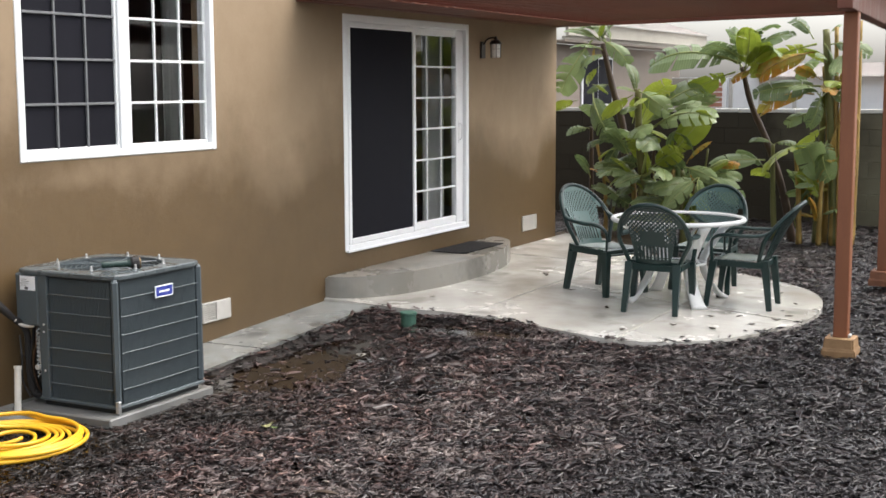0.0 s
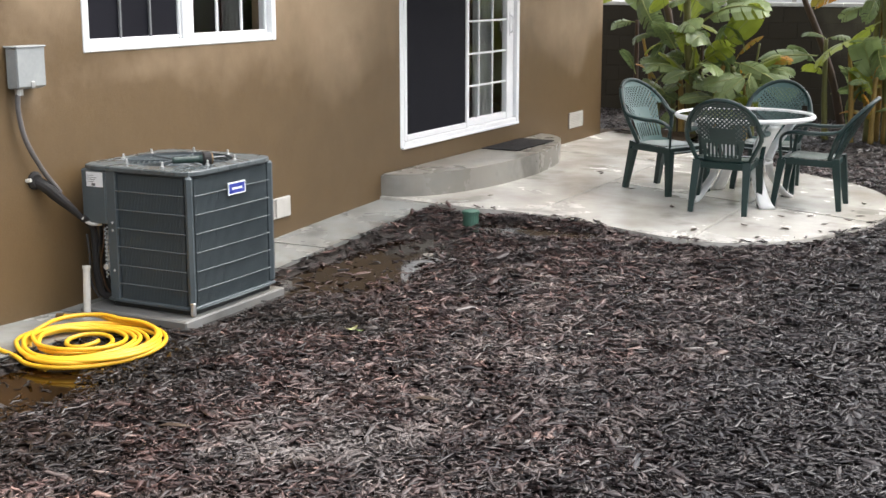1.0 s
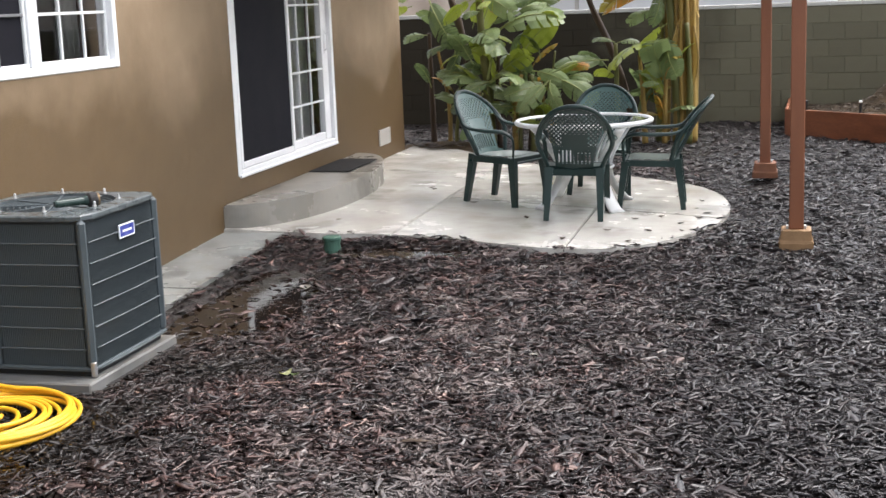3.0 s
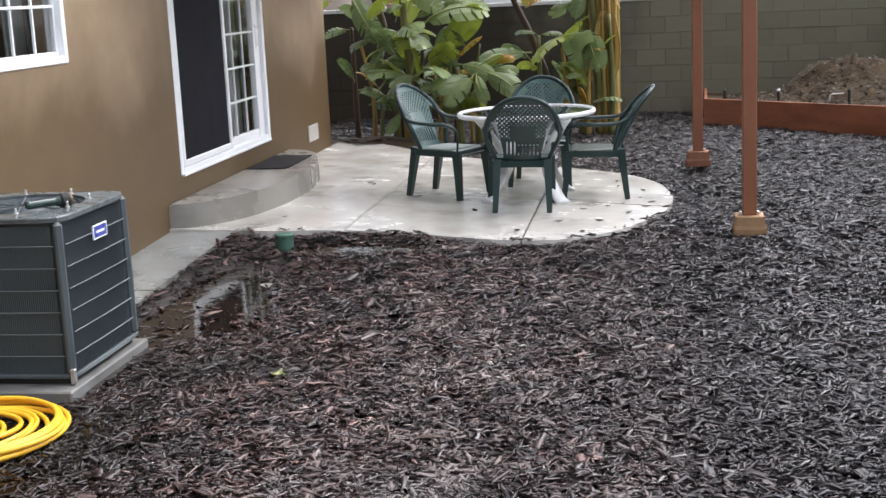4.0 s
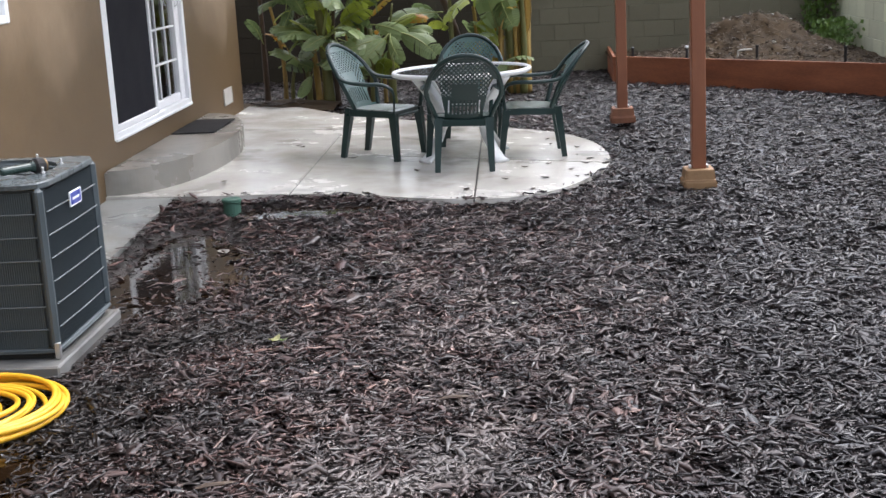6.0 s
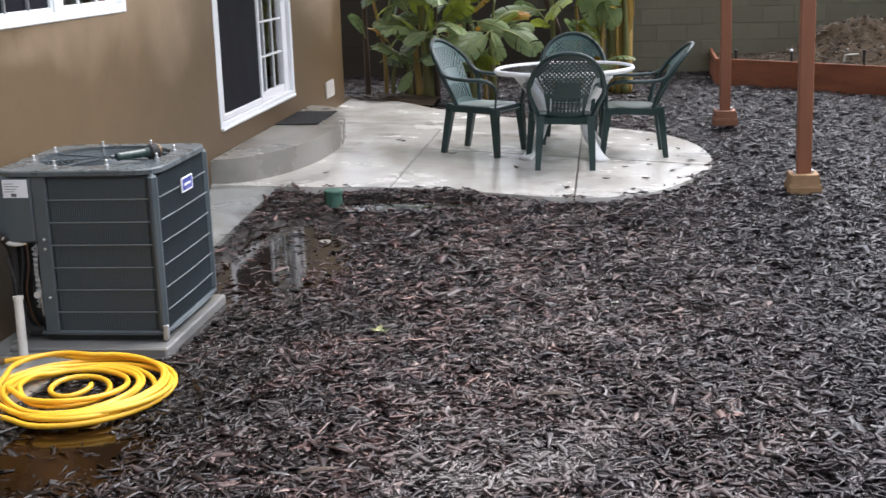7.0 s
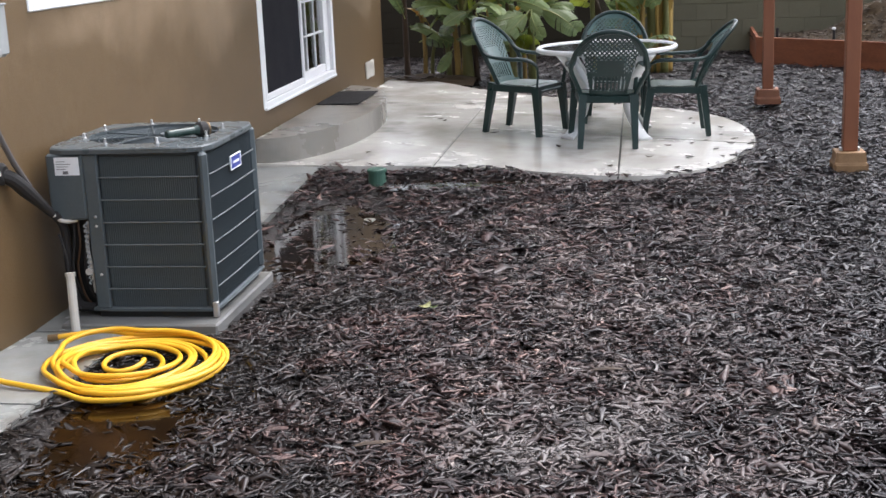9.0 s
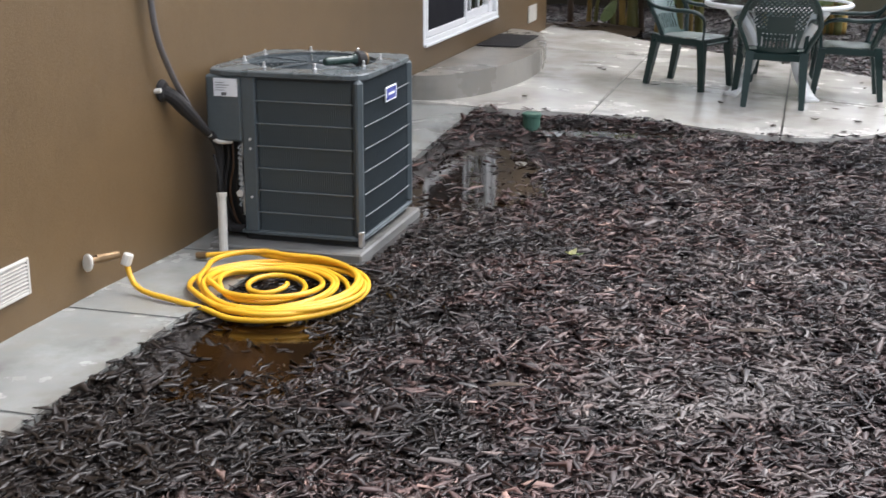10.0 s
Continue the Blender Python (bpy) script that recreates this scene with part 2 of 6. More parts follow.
STUCCO = stucco()
PATIO = concrete("patio_concrete", (0.46, 0.43, 0.375), (0.79, 0.768, 0.715), stain=0.22)
WALKWAY = concrete("walkway_concrete", (0.195, 0.208, 0.203), (0.325, 0.343, 0.336), 0.22, 0.35)
STEP = concrete("step_concrete", (0.2, 0.193, 0.172), (0.345, 0.333, 0.30), 0.25)
JOINT = surface("wet_joint", (0.035, 0.032, 0.028), (0.075, 0.07, 0.06), 6.0, 70.0, (0.4, 0.7))
SOIL = surface("wet_mulch_soil", (0.005, 0.0037, 0.0034), (0.022, 0.015, 0.012), 5.0, 55.0, (0.3, 0.6), bump=0.9, dist=0.02)
BARK = bark()
CLOD = surface("clod_earth", (0.024, 0.016, 0.009), (0.10, 0.068, 0.038), 60.0, 9.0, (0.5, 0.8), bump=0.3)
PAD = concrete("pad_concrete", (0.105, 0.11, 0.11), (0.2, 0.207, 0.207), 0.3)
VINYL = surface("white_vinyl", (0.80, 0.81, 0.82), (0.88, 0.89, 0.9), 3.0, 40.0, (0.3, 0.4), bump=0.03)
MUNTIN = surface("white_muntin", (0.66, 0.68, 0.68), (0.76, 0.78, 0.78), 3.0, 40.0, (0.35, 0.45), bump=0.0)
SCREEN = surface("dark_insect_screen", (0.010, 0.010, 0.0135), (0.015, 0.015, 0.020), 2.0, 500.0, (0.6, 0.75), bump=0.4, dist=0.001, spec=0.08)
# white bars dimmed in colour, as if seen through the screen
SCREENED = surface("screen_dimmed_bars", (0.13, 0.135, 0.14), (0.17, 0.175, 0.18), 3.0, 40.0, (0.5, 0.6), bump=0.0)
GLASS = pane_mat("window_glass", ior=1.25)
TABLE_GLASS = pane_mat("grey_table_glass", (0.35, 0.38, 0.42), 0.04)
REDWOOD = surface("red_brown_stain", (0.12, 0.036, 0.02), (0.18, 0.058, 0.034), 2.0, 30.0, (0.45, 0.65), bump=0.25, vary=0.12, stretch=(1, 6, 1))
POSTWOOD = surface("post_stain", (0.2, 0.07, 0.033), (0.275, 0.104, 0.048), 2.0, 30.0, (0.4, 0.6), bump=0.2, stretch=(6, 6, 1))
BEDWOOD = surface("bed_board_stain", (0.12, 0.032, 0.012), (0.31, 0.105, 0.042), 1.4, 24.0, (0.45, 0.65), bump=0.25, stretch=(1, 1, 4))
PIER = surface("pier_block_concrete", (0.24, 0.135, 0.06), (0.36, 0.22, 0.11), 9.0, 80.0, (0.6, 0.8), bump=0.4)
PIER_RED = surface("stained_pier_concrete", (0.17, 0.065, 0.032), (0.27, 0.115, 0.06), 9.0, 80.0, (0.6, 0.8), bump=0.4)
BLOCK = shade_toned_block("damp_shaded_block", (0.13, 0.12, 0.08), (0.19, 0.178, 0.124), (0.013, 0.0085, 0.0056))
BLOCK_PALE = surface("pale_block", (0.42, 0.42, 0.285), (0.6, 0.6, 0.435), 2.0, 60.0, (0.7, 0.9), bump=0.5, vary=0.12)
MORTAR_SHADED = shade_toned_block("damp_shaded_mortar", (0.118, 0.109, 0.073), (0.172, 0.16, 0.112), (0.013, 0.0085, 0.0056))
MORTAR_PALE = surface("pale_mortar", (0.26, 0.265, 0.2), (0.36, 0.365, 0.28), 4.0, 70.0, (0.7, 0.9))
CAPSTONE = surface("pale_wall_cap", (0.42, 0.41, 0.38), (0.55, 0.54, 0.5), 4.0, 60.0, (0.5, 0.8))
ACPAINT = surface("grey_green_enamel", (0.064, 0.080, 0.088), (0.090, 0.110, 0.119), 3.0, 90.0, (0.3, 0.45), bump=0.05)
ACLID = surface("wet_lid_enamel", (0.065, 0.077, 0.082), (0.10, 0.118, 0.124), 6.0, 50.0, (0.16, 0.4), bump=0.04)
ACRAIL = surface("worn_rail_enamel", (0.10, 0.116, 0.124), (0.14, 0.16, 0.168), 6.0, 50.0, (0.3, 0.45), bump=0.04)
# near-black stands for shade in the recess, fan well and gap underneath
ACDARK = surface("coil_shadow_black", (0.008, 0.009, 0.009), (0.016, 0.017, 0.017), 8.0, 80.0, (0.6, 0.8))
ACFIN = surface("coil_fins", (0.06, 0.068, 0.071), (0.088, 0.098, 0.102), 8.0, 80.0, (0.4, 0.6), metal=0.3)
STEEL = surface("galvanised_steel", (0.5, 0.5, 0.5), (0.68, 0.68, 0.68), 20.0, 90.0, (0.3, 0.5), metal=0.85)
BRASS = surface("old_brass", (0.13, 0.085, 0.045), (0.24, 0.165, 0.09), 20.0, 90.0, (0.35, 0.55), metal=0.8)
COPPER = surface("brown_copper", (0.07, 0.04, 0.025), (0.12, 0.07, 0.045), 20.0, 90.0, (0.4, 0.6), metal=0.7)
PVC = surface("white_pvc", (0.55, 0.53, 0.48), (0.68, 0.66, 0.61), 9.0, 60.0, (0.4, 0.5), bump=0.03)
RUBBER = surface("black_foam", (0.012, 0.011, 0.011), (0.024, 0.022, 0.022), 9.0, 90.0, (0.7, 0.9), bump=0.3)
BOXGREY = surface("grey_box_paint", (0.24, 0.26, 0.26), (0.33, 0.345, 0.345), 6.0, 60.0, (0.4, 0.55), bump=0.05)
PAPER = surface("white_label", (0.78, 0.8, 0.83), (0.88, 0.9, 0.93), 8.0, 50.0, (0.4, 0.5), bump=0.0)
BLUE = surface("blue_badge", (0.03, 0.045, 0.26), (0.045, 0.065, 0.34), 20.0, 90.0, (0.25, 0.35), bump=0.0)
INK = surface("grey_ink", (0.1, 0.1, 0.11), (0.16, 0.16, 0.17), 20.0, 90.0, (0.5, 0.6), bump=0.0)
HOSE = surface("yellow_hose", (0.68, 0.36, 0.013), (0.82, 0.47, 0.032), 3.0, 70.0, (0.28, 0.42), bump=0.05)
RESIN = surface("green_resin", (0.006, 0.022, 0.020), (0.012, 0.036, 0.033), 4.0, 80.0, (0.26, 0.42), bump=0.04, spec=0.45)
# paler copy of the resin for the sky light on the backs' fronts
RESIN_SKYLIT = surface("skylit_resin", (0.05, 0.105, 0.095), (0.085, 0.155, 0.142), 4.0, 80.0, (0.25, 0.4), bump=0.04, spec=0.6)
# seat colour paled to stand for sky mirrored in the rain film
RESIN_SKY_SHEEN = surface("sky_sheen_resin", (0.48, 0.54, 0.52), (0.6, 0.66, 0.64), 4.0, 80.0, (0.06, 0.2), bump=0.02, spec=1.0)
WHITE_METAL = surface("white_enamel", (0.76, 0.77, 0.76), (0.86, 0.87, 0.86), 6.0, 60.0, (0.25, 0.4), bump=0.03)
MAT_BLACK = surface("black_rubber_mat", (0.016, 0.0155, 0.016), (0.03, 0.029, 0.029), 6.0, 160.0, (0.7, 0.9), bump=0.6, spec=0.15)
GREEN_PLASTIC = surface("valve_green", (0.045, 0.11, 0.08), (0.075, 0.165, 0.12), 9.0, 80.0, (0.4, 0.55), bump=0.05)
VENT = surface("vent_paint", (0.44, 0.42, 0.38), (0.56, 0.54, 0.5), 9.0, 80.0, (0.5, 0.65), bump=0.05)
LAMP_BRONZE = surface("bronze_lamp", (0.018, 0.012, 0.009), (0.034, 0.022, 0.016), 9.0, 80.0, (0.3, 0.5), metal=0.5)
LAMP_GLASS = surface("frosted_glass", (0.66, 0.65, 0.62), (0.78, 0.77, 0.74), 9.0, 80.0, (0.25, 0.35), bump=0.1)
WATER = water_mat("puddle_water", 0.06, 14.0, 0.45)
MUDDY_WATER = water_mat("muddy_water", 0.08, 20.0, 0.2, (0.008, 0.0038, 0.0012), (0.030, 0.0135, 0.0034))
DRIP_WATER = water_mat("dripped_water", 0.4, 15.0, 1.0)
LEAF = leaf_mat("banana_leaf", (0.02, 0.046, 0.012), (0.30, 0.39, 0.16))
# brighter copy of the leaf colour for leaves lit from behind
LEAF_LIT = leaf_mat("backlit_banana_leaf", (0.10, 0.16, 0.012), (0.42, 0.48, 0.07))
GOLD_LEAF = leaf_mat("straw_leaf", (0.24, 0.15, 0.032), (0.56, 0.39, 0.1))
WHIP = surface("dark_flexible_conduit", (0.085, 0.08, 0.08), (0.14, 0.132, 0.13), 9.0, 80.0, (0.4, 0.6), bump=0.1)
NOZZLE = surface("dark_green_nozzle", (0.018, 0.035, 0.03), (0.03, 0.055, 0.048), 20.0, 90.0, (0.15, 0.3), bump=0.0)
LEAF_DRY = leaf_mat("yellowing_leaf", (0.22, 0.19, 0.03), (0.4, 0.33, 0.06), (0.5, 0.2, 0.02), 0.25)
PALE_LEAF = surface("pale_yellow_leaf", (0.5, 0.5, 0.24), (0.66, 0.66, 0.4), 20.0, 90.0, (0.35, 0.5), bump=0.05)
IVY = leaf_mat("ivy_leaf", (0.06, 0.12, 0.028), (0.18, 0.27, 0.06))
STEM = surface("green_stem", (0.09, 0.10, 0.025), (0.18, 0.17, 0.055), 3.0, 40.0, (0.45, 0.65), bump=0.3, stretch=(4, 4, 1))
RIB = surface("leaf_rib", (0.22, 0.26, 0.08), (0.34, 0.38, 0.14), 4.0, 40.0, (0.4, 0.55), bump=0.05)
STEM_DRY = surface("dry_stem", (0.13, 0.085, 0.024), (0.46, 0.31, 0.085), 3.0, 40.0, (0.6, 0.8), bump=0.5, stretch=(5, 5, 1))
GOLD_STEM = surface("straw_stem", (0.3, 0.19, 0.045), (0.6, 0.42, 0.13), 3.0, 40.0, (0.6, 0.8), bump=0.5, stretch=(5, 5, 1))
STEM_DARK = surface("dark_stem", (0.035, 0.022, 0.014), (0.085, 0.05, 0.028), 3.0, 40.0, (0.55, 0.75), bump=0.5, stretch=(4, 4, 1))
DEADLEAF = surface("dead_leaf", (0.03, 0.019, 0.012), (0.085, 0.052, 0.03), 9.0, 60.0, (0.4, 0.7), bump=0.3, vary=0.3)
MOUND = surface("damp_earth", (0.024, 0.016, 0.008), (0.07, 0.045, 0.022), 7.0, 45.0, (0.75, 0.95), bump=0.5, dist=0.008, spec=0.2)
STONE = surface("pale_stone", (0.3, 0.28, 0.24), (0.5, 0.48, 0.43), 6.0, 60.0, (0.5, 0.8), bump=0.4, vary=0.2)
NEIGHBOUR = surface("neighbour_stucco", (0.32, 0.295, 0.245), (0.42, 0.39, 0.33), 2.0, 60.0, (0.7, 0.9))
# darker tone holds the eaves' shade on the wall and soffit
NEIGHBOUR_SHADED = surface("neighbour_shaded_stucco", (0.2, 0.16, 0.13), (0.28, 0.23, 0.19), 2.0, 40.0, (0.6, 0.8))
SHINGLE = surface("far_shingle", (0.4, 0.36, 0.33), (0.54, 0.49, 0.46), 5.0, 30.0, (0.7, 0.9))
PALEWALL = surface("pale_siding", (0.76, 0.77, 0.77), (0.86, 0.87, 0.87), 3.0, 40.0, (0.5, 0.7))
BRICKRED = surface("red_shutter", (0.36, 0.16, 0.11), (0.46, 0.22, 0.16), 6.0, 40.0, (0.6, 0.8))
BLIND = surface("pale_blind", (0.42, 0.45, 0.44), (0.54, 0.57, 0.56), 4.0, 50.0, (0.5, 0.7), bump=0.05)
# plaster coloured near black for the darkness of the rooms
INDOOR = surface("dim_room_plaster", (0.05, 0.048, 0.044), (0.08, 0.075, 0.068), 3.0, 40.0, (0.7, 0.9))

# ---------- mesh helpers ----------


def mesh_of(name, bm, material, smooth=False):
    me = bpy.data.meshes.new(name)
    bmesh.ops.recalc_face_normals(bm, faces=bm.faces)
    bm.to_mesh(me)
    bm.free()
    me.materials.append(material)
    if smooth:
        me.shade_smooth()
    return me


def part(name, bm, material, parent=None, label="", smooth=False):
    ob = new(name, mesh_of(name, bm, material, smooth))
    if parent is not None:
        ob.parent = parent
    if label:
        ob["label"] = label
    return ob


def thing(name, label, category, group="", kind=""):
    return tagged(new(name), label, category, group, kind)


def box(bm, x0, x1, y0, y1, z0, z1, bevel=0.0, m=None):
    tmp = bmesh.new()
    bmesh.ops.create_cube(tmp, size=1)
    for v in tmp.verts:
        v.co = Vector(((x0 + x1) / 2 + v.co.x * (x1 - x0), (y0 + y1) / 2 + v.co.y * (y1 - y0), (z0 + z1) / 2 + v.co.z * (z1 - z0)))
    if bevel:
        bmesh.ops.bevel(tmp, geom=tmp.edges[:], offset=bevel, segments=1, affect="EDGES")
    if m is not None:
        tmp.transform(m)
    join(bm, tmp)
    return bm


def join(bm, other):
    me = bpy.data.meshes.new("join")
    other.to_mesh(me)
    other.free()
    bm.from_mesh(me)
    bpy.data.meshes.remove(me)


def boxed(*args, **kw):
    return box(bmesh.new(), *args, **kw)


def tube(bm, pts, r, n=8, flat=1.0, cap=True, up=None):
    """A tube along points; r: one radius or one for each point; flat: squashes it along its binormal."""
    pts = [Vector(p) for p in pts]
    rs = [r] * len(pts) if isinstance(r, (int, float)) else list(r)
    rings = []
    ref = Vector(up) if up else None
    for i, p in enumerate(pts):
        t = (pts[min(i + 1, len(pts) - 1)] - pts[max(i - 1, 0)]).normalized()
        if ref is None:
            ref = Vector((0, 0, 1)) if abs(t.z) < 0.9 else Vector((1, 0, 0))
        side = t.cross(ref)
        if side.length < 1e-4:
            side = t.cross(Vector((0.3, 1, 0.2)))
        side.normalize()
        nrm = side.cross(t).normalized()
        if up is None:
            ref = nrm
        rings.append([bm.verts.new(p + rs[i] * (math.cos(a) * side + flat * math.sin(a) * nrm)) for a in (2 * math.pi * k / n for k in range(n))])
    for a, b in zip(rings, rings[1:]):
        for k in range(n):
            bm.faces.new((a[k], a[(k + 1) % n], b[(k + 1) % n], b[k]))
    if cap:
        bm.faces.new(rings[0][::-1])
        bm.faces.new(rings[-1])
    return bm


def tubed(pts, r, **kw):
    return tube(bmesh.new(), pts, r, **kw)


def spline(pts, steps=8, closed=False):
    """A smooth line through points."""
    P = [Vector(p) for p in pts]
    n, out = len(P), []
    for i in range(n if closed else n - 1):
        a, b, c, d = (P[(i + k - 1) % n] if closed else P[min(max(i + k - 1, 0), n - 1)] for k in range(4))
        for s in range(steps):
            t = s / steps
            out.append(0.5 * (2 * b + (c - a) * t + (2 * a - 5 * b + 4 * c - d) * t * t + (3 * b - a - 3 * c + d) * t ** 3))
    if not closed:
        out.append(P[-1])
    return out


def lathe(bm, profile, centre=(0, 0, 0), n=16, m=None):
    tmp = bmesh.new()
    rings = []
    for r, z in profile:
        rings.append([tmp.verts.new((max(r, 1e-4) * math.cos(2 * math.pi * k / n), max(r, 1e-4) * math.sin(2 * math.pi * k / n), z)) for k in range(n)])
    for a, b in zip(rings, rings[1:]):
        for k in range(n):
            tmp.faces.new((a[k], a[(k + 1) % n], b[(k + 1) % n], b[k]))
    tmp.faces.new(rings[0][::-1])
    tmp.faces.new(rings[-1])
    tmp.transform(Matrix.Translation(centre) @ (m or Matrix.Identity(4)))
    join(bm, tmp)
    return bm


def slab(outline, top, bottom, bevel=0.0):
    """A slab over an outline; top, bottom: heights at (x, y)."""
    bm = bmesh.new()
    up = [bm.verts.new((x, y, top(x, y))) for x, y in outline]
    dn = [bm.verts.new((x, y, bottom(x, y))) for x, y in outline]
    n = len(up)
    face = bm.faces.new(up)
    bm.faces.new(dn[::-1])
    for i in range(n):
        bm.faces.new((up[i], dn[i], dn[(i + 1) % n], up[(i + 1) % n]))
    if bevel:
        bmesh.ops.bevel(bm, geom=list(face.edges), offset=bevel, segments=2, affect="EDGES")
    return bm


def clip(poly, a, b, c):
    """The part of a polygon where a x + b y <= c."""
    out = []
    for p, q in zip(poly, poly[1:] + poly[:1]):
        dp, dq = a * p[0] + b * p[1] - c, a * q[0] + b * q[1] - c
        if dp <= 0:
            out.append(p)
        if dp * dq < 0:
            s = dp / (dp - dq)
            out.append((p[0] + s * (q[0] - p[0]), p[1] + s * (q[1] - p[1])))
    return out


# ---------- levels of the ground ----------


def patio_z(x, y):
    return 0.115 - 0.034 * x


WALK_Y, WALK_H = (-12, -6, -5, -4.2, -3.0, -1.8, -0.36), (0.02, 0.02, 0.012, -0.018, -0.02, 0.03, 0.09)


def walk_z(x, y):
    return float(np.interp(y, WALK_Y, WALK_H))


PATIO_EDGE = [(0.52, -0.38), (0.85, -0.37), (1.3, -0.30), (1.75, -0.34), (2.25, -0.49), (2.6, -0.56), (2.95, -0.5), (3.26, -0.24), (3.53, 0.25), (3.70, 0.75), (3.77, 1.35), (3.71, 1.98), (3.53, 2.5), (3.24, 2.86), (2.93, 3.06), (2.35, 3.45), (1.7, 3.85), (1.12, 4.3), (0.75, 4.75), (0.45, 5.02), (0.0, 5.12)]
PATIO_LINE = [(p.x, p.y) for p in spline([(x, y, 0) for x, y in PATIO_EDGE], 5)] + [(0.0, -0.36)]


def inside(poly, x, y):
    x, y = np.asarray(x, float), np.asarray(y, float)
    hit = np.zeros(x.shape, bool)
    for (x0, y0), (x1, y1) in zip(poly, poly[1:] + poly[:1]):
        if y0 != y1:
            hit ^= ((y0 > y) != (y1 > y)) & (x < (x1 - x0) * (y - y0) / (y1 - y0) + x0)
    return hit


def bell(x, y, cx, cy, rx, ry):
    d = np.sqrt(((x - cx) / rx) ** 2 + ((y - cy) / ry) ** 2)
    return np.clip(1.35 - d, 0, 1) ** 2 * (3 - 2 * np.clip(1.35 - d, 0, 1))


def ground_z(x, y):
    """Height of the mulch: it lies against the patio, sinks by the walkway where the rain stands, and rises a little to the rear."""
    x, y = np.asarray(x, float), np.asarray(y, float)
    near = np.exp(-(np.maximum(np.hypot((x - 2.0) / 2.0, (y - 1.6) / 2.4) - 0.95, 0) / 0.25) ** 2)
    z = -0.02 + near * (0.115 - 0.034 * np.clip(x, 0, 4) - 0.03 + 0.02)
    z = z + 0.03 * np.clip((y - 2.5) / 3, 0, 1)
    z = z + 0.012 * np.sin(x * 2.3 + 1.0) * np.sin(y * 1.9) + 0.008 * np.sin(x * 5.1 + y * 3.3) + 0.006 * np.sin(x * 9.0 - y * 7.3)
    z = z - 0.05 * bell(x, y, 0.9, -2.0, 0.56, 1.55) - 0.04 * bell(x, y, 0.88, -5.2, 0.5, 0.75) - 0.042 * bell(x, y, 1.55, -0.74, 0.62, 0.22) - 0.02 * bell(x, y, 0.95, -3.9, 0.3, 0.5)
    # mulch banked against the walk
    rim = np.interp(y, WALK_Y, WALK_H) - 0.012
    return z + np.where((y < -0.3) & (y > -12), np.exp(-(np.maximum(x - 0.5, 0) / 0.11) ** 2) * np.maximum(rim - z, 0), 0)


POND, DRIP = -0.043, 0.015  # levels of the standing water


# ---------- house ----------
H_NEAR, H_FAR, H_TOP = -13.0, 4.785, 3.1
DOOR = (-0.01, 2.43, 0.469, 2.525)
WIN = (-3.768, -1.813, 1.446, 2.72)
bm = bmesh.new()
for y0, y1, z0, z1 in ((H_NEAR, WIN[0], -0.3, H_TOP), (WIN[0], WIN[1], -0.3, WIN[2]), (WIN[0], WIN[1], WIN[3], H_TOP), (WIN[1], DOOR[0], -0.3, H_TOP), (DOOR[0], DOOR[1], -0.3, DOOR[2]), (DOOR[0], DOOR[1], DOOR[3], H_TOP), (DOOR[1], H_FAR, -0.3, H_TOP)):
    box(bm, -0.2, 0.0, y0, y1, z0, z1)
bmesh.ops.remove_doubles(bm, verts=bm.verts, dist=1e-4)
tagged(part("wall_east", bm, STUCCO), "rain-soaked brown stucco house wall with pale dry patches", "wall", kind="structure")
tagged(part("wall_north", boxed(-7.0, -0.2, H_FAR - 0.2, H_FAR, -0.3, H_TOP), STUCCO), "brown stucco end wall of the house", "wall", kind="structure")
tagged(part("wall_south", boxed(-7.0, -0.2, H_NEAR, H_NEAR + 0.2, -0.3, H_TOP), STUCCO), "brown stucco end wall of the house", "wall", kind="structure")
tagged(part("wall_west", boxed(-7.2, -7.0, H_NEAR, H_FAR, -0.3, H_TOP), STUCCO), "brown stucco rear wall of the house", "wall", kind="structure")
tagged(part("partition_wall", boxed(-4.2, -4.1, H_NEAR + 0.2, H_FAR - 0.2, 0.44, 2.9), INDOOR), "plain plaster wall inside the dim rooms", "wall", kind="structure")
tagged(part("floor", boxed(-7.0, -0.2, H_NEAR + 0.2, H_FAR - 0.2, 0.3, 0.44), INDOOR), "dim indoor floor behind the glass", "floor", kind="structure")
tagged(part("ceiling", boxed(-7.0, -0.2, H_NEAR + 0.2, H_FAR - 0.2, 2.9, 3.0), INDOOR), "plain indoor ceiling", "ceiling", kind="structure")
tagged(part("roof", boxed(-7.2, 0.0, H_NEAR, H_FAR, H_TOP, H_TOP + 0.12), SHINGLE), "flat closed roof of the house", "roof", kind="structure")


def bars(parent, name, y0, y1, z0, z1, cols, rows, x, w=0.018, mat=MUNTIN):
    """A grid of thin glazing bars in the plane x."""
    for k in range(1, cols):
        y = y0 + (y1 - y0) * k / cols
        part(name, boxed(x - 0.008, x + 0.008, y - w / 2, y + w / 2, z0, z1, bevel=0.002), mat, parent)
    for k in range(1, rows):
        z = z0 + (z1 - z0) * k / rows
        part(name, boxed(x - 0.0095, x + 0.0095, y0, y1, z - w / 2, z + w / 2, bevel=0.002), mat, parent)


def pane(parent, y0, y1, z0, z1, x):
    p = part("pane", boxed(x - 0.003, x + 0.003, y0, y1, z0, z1), GLASS, parent)
    p.visible_shadow = False
    return p


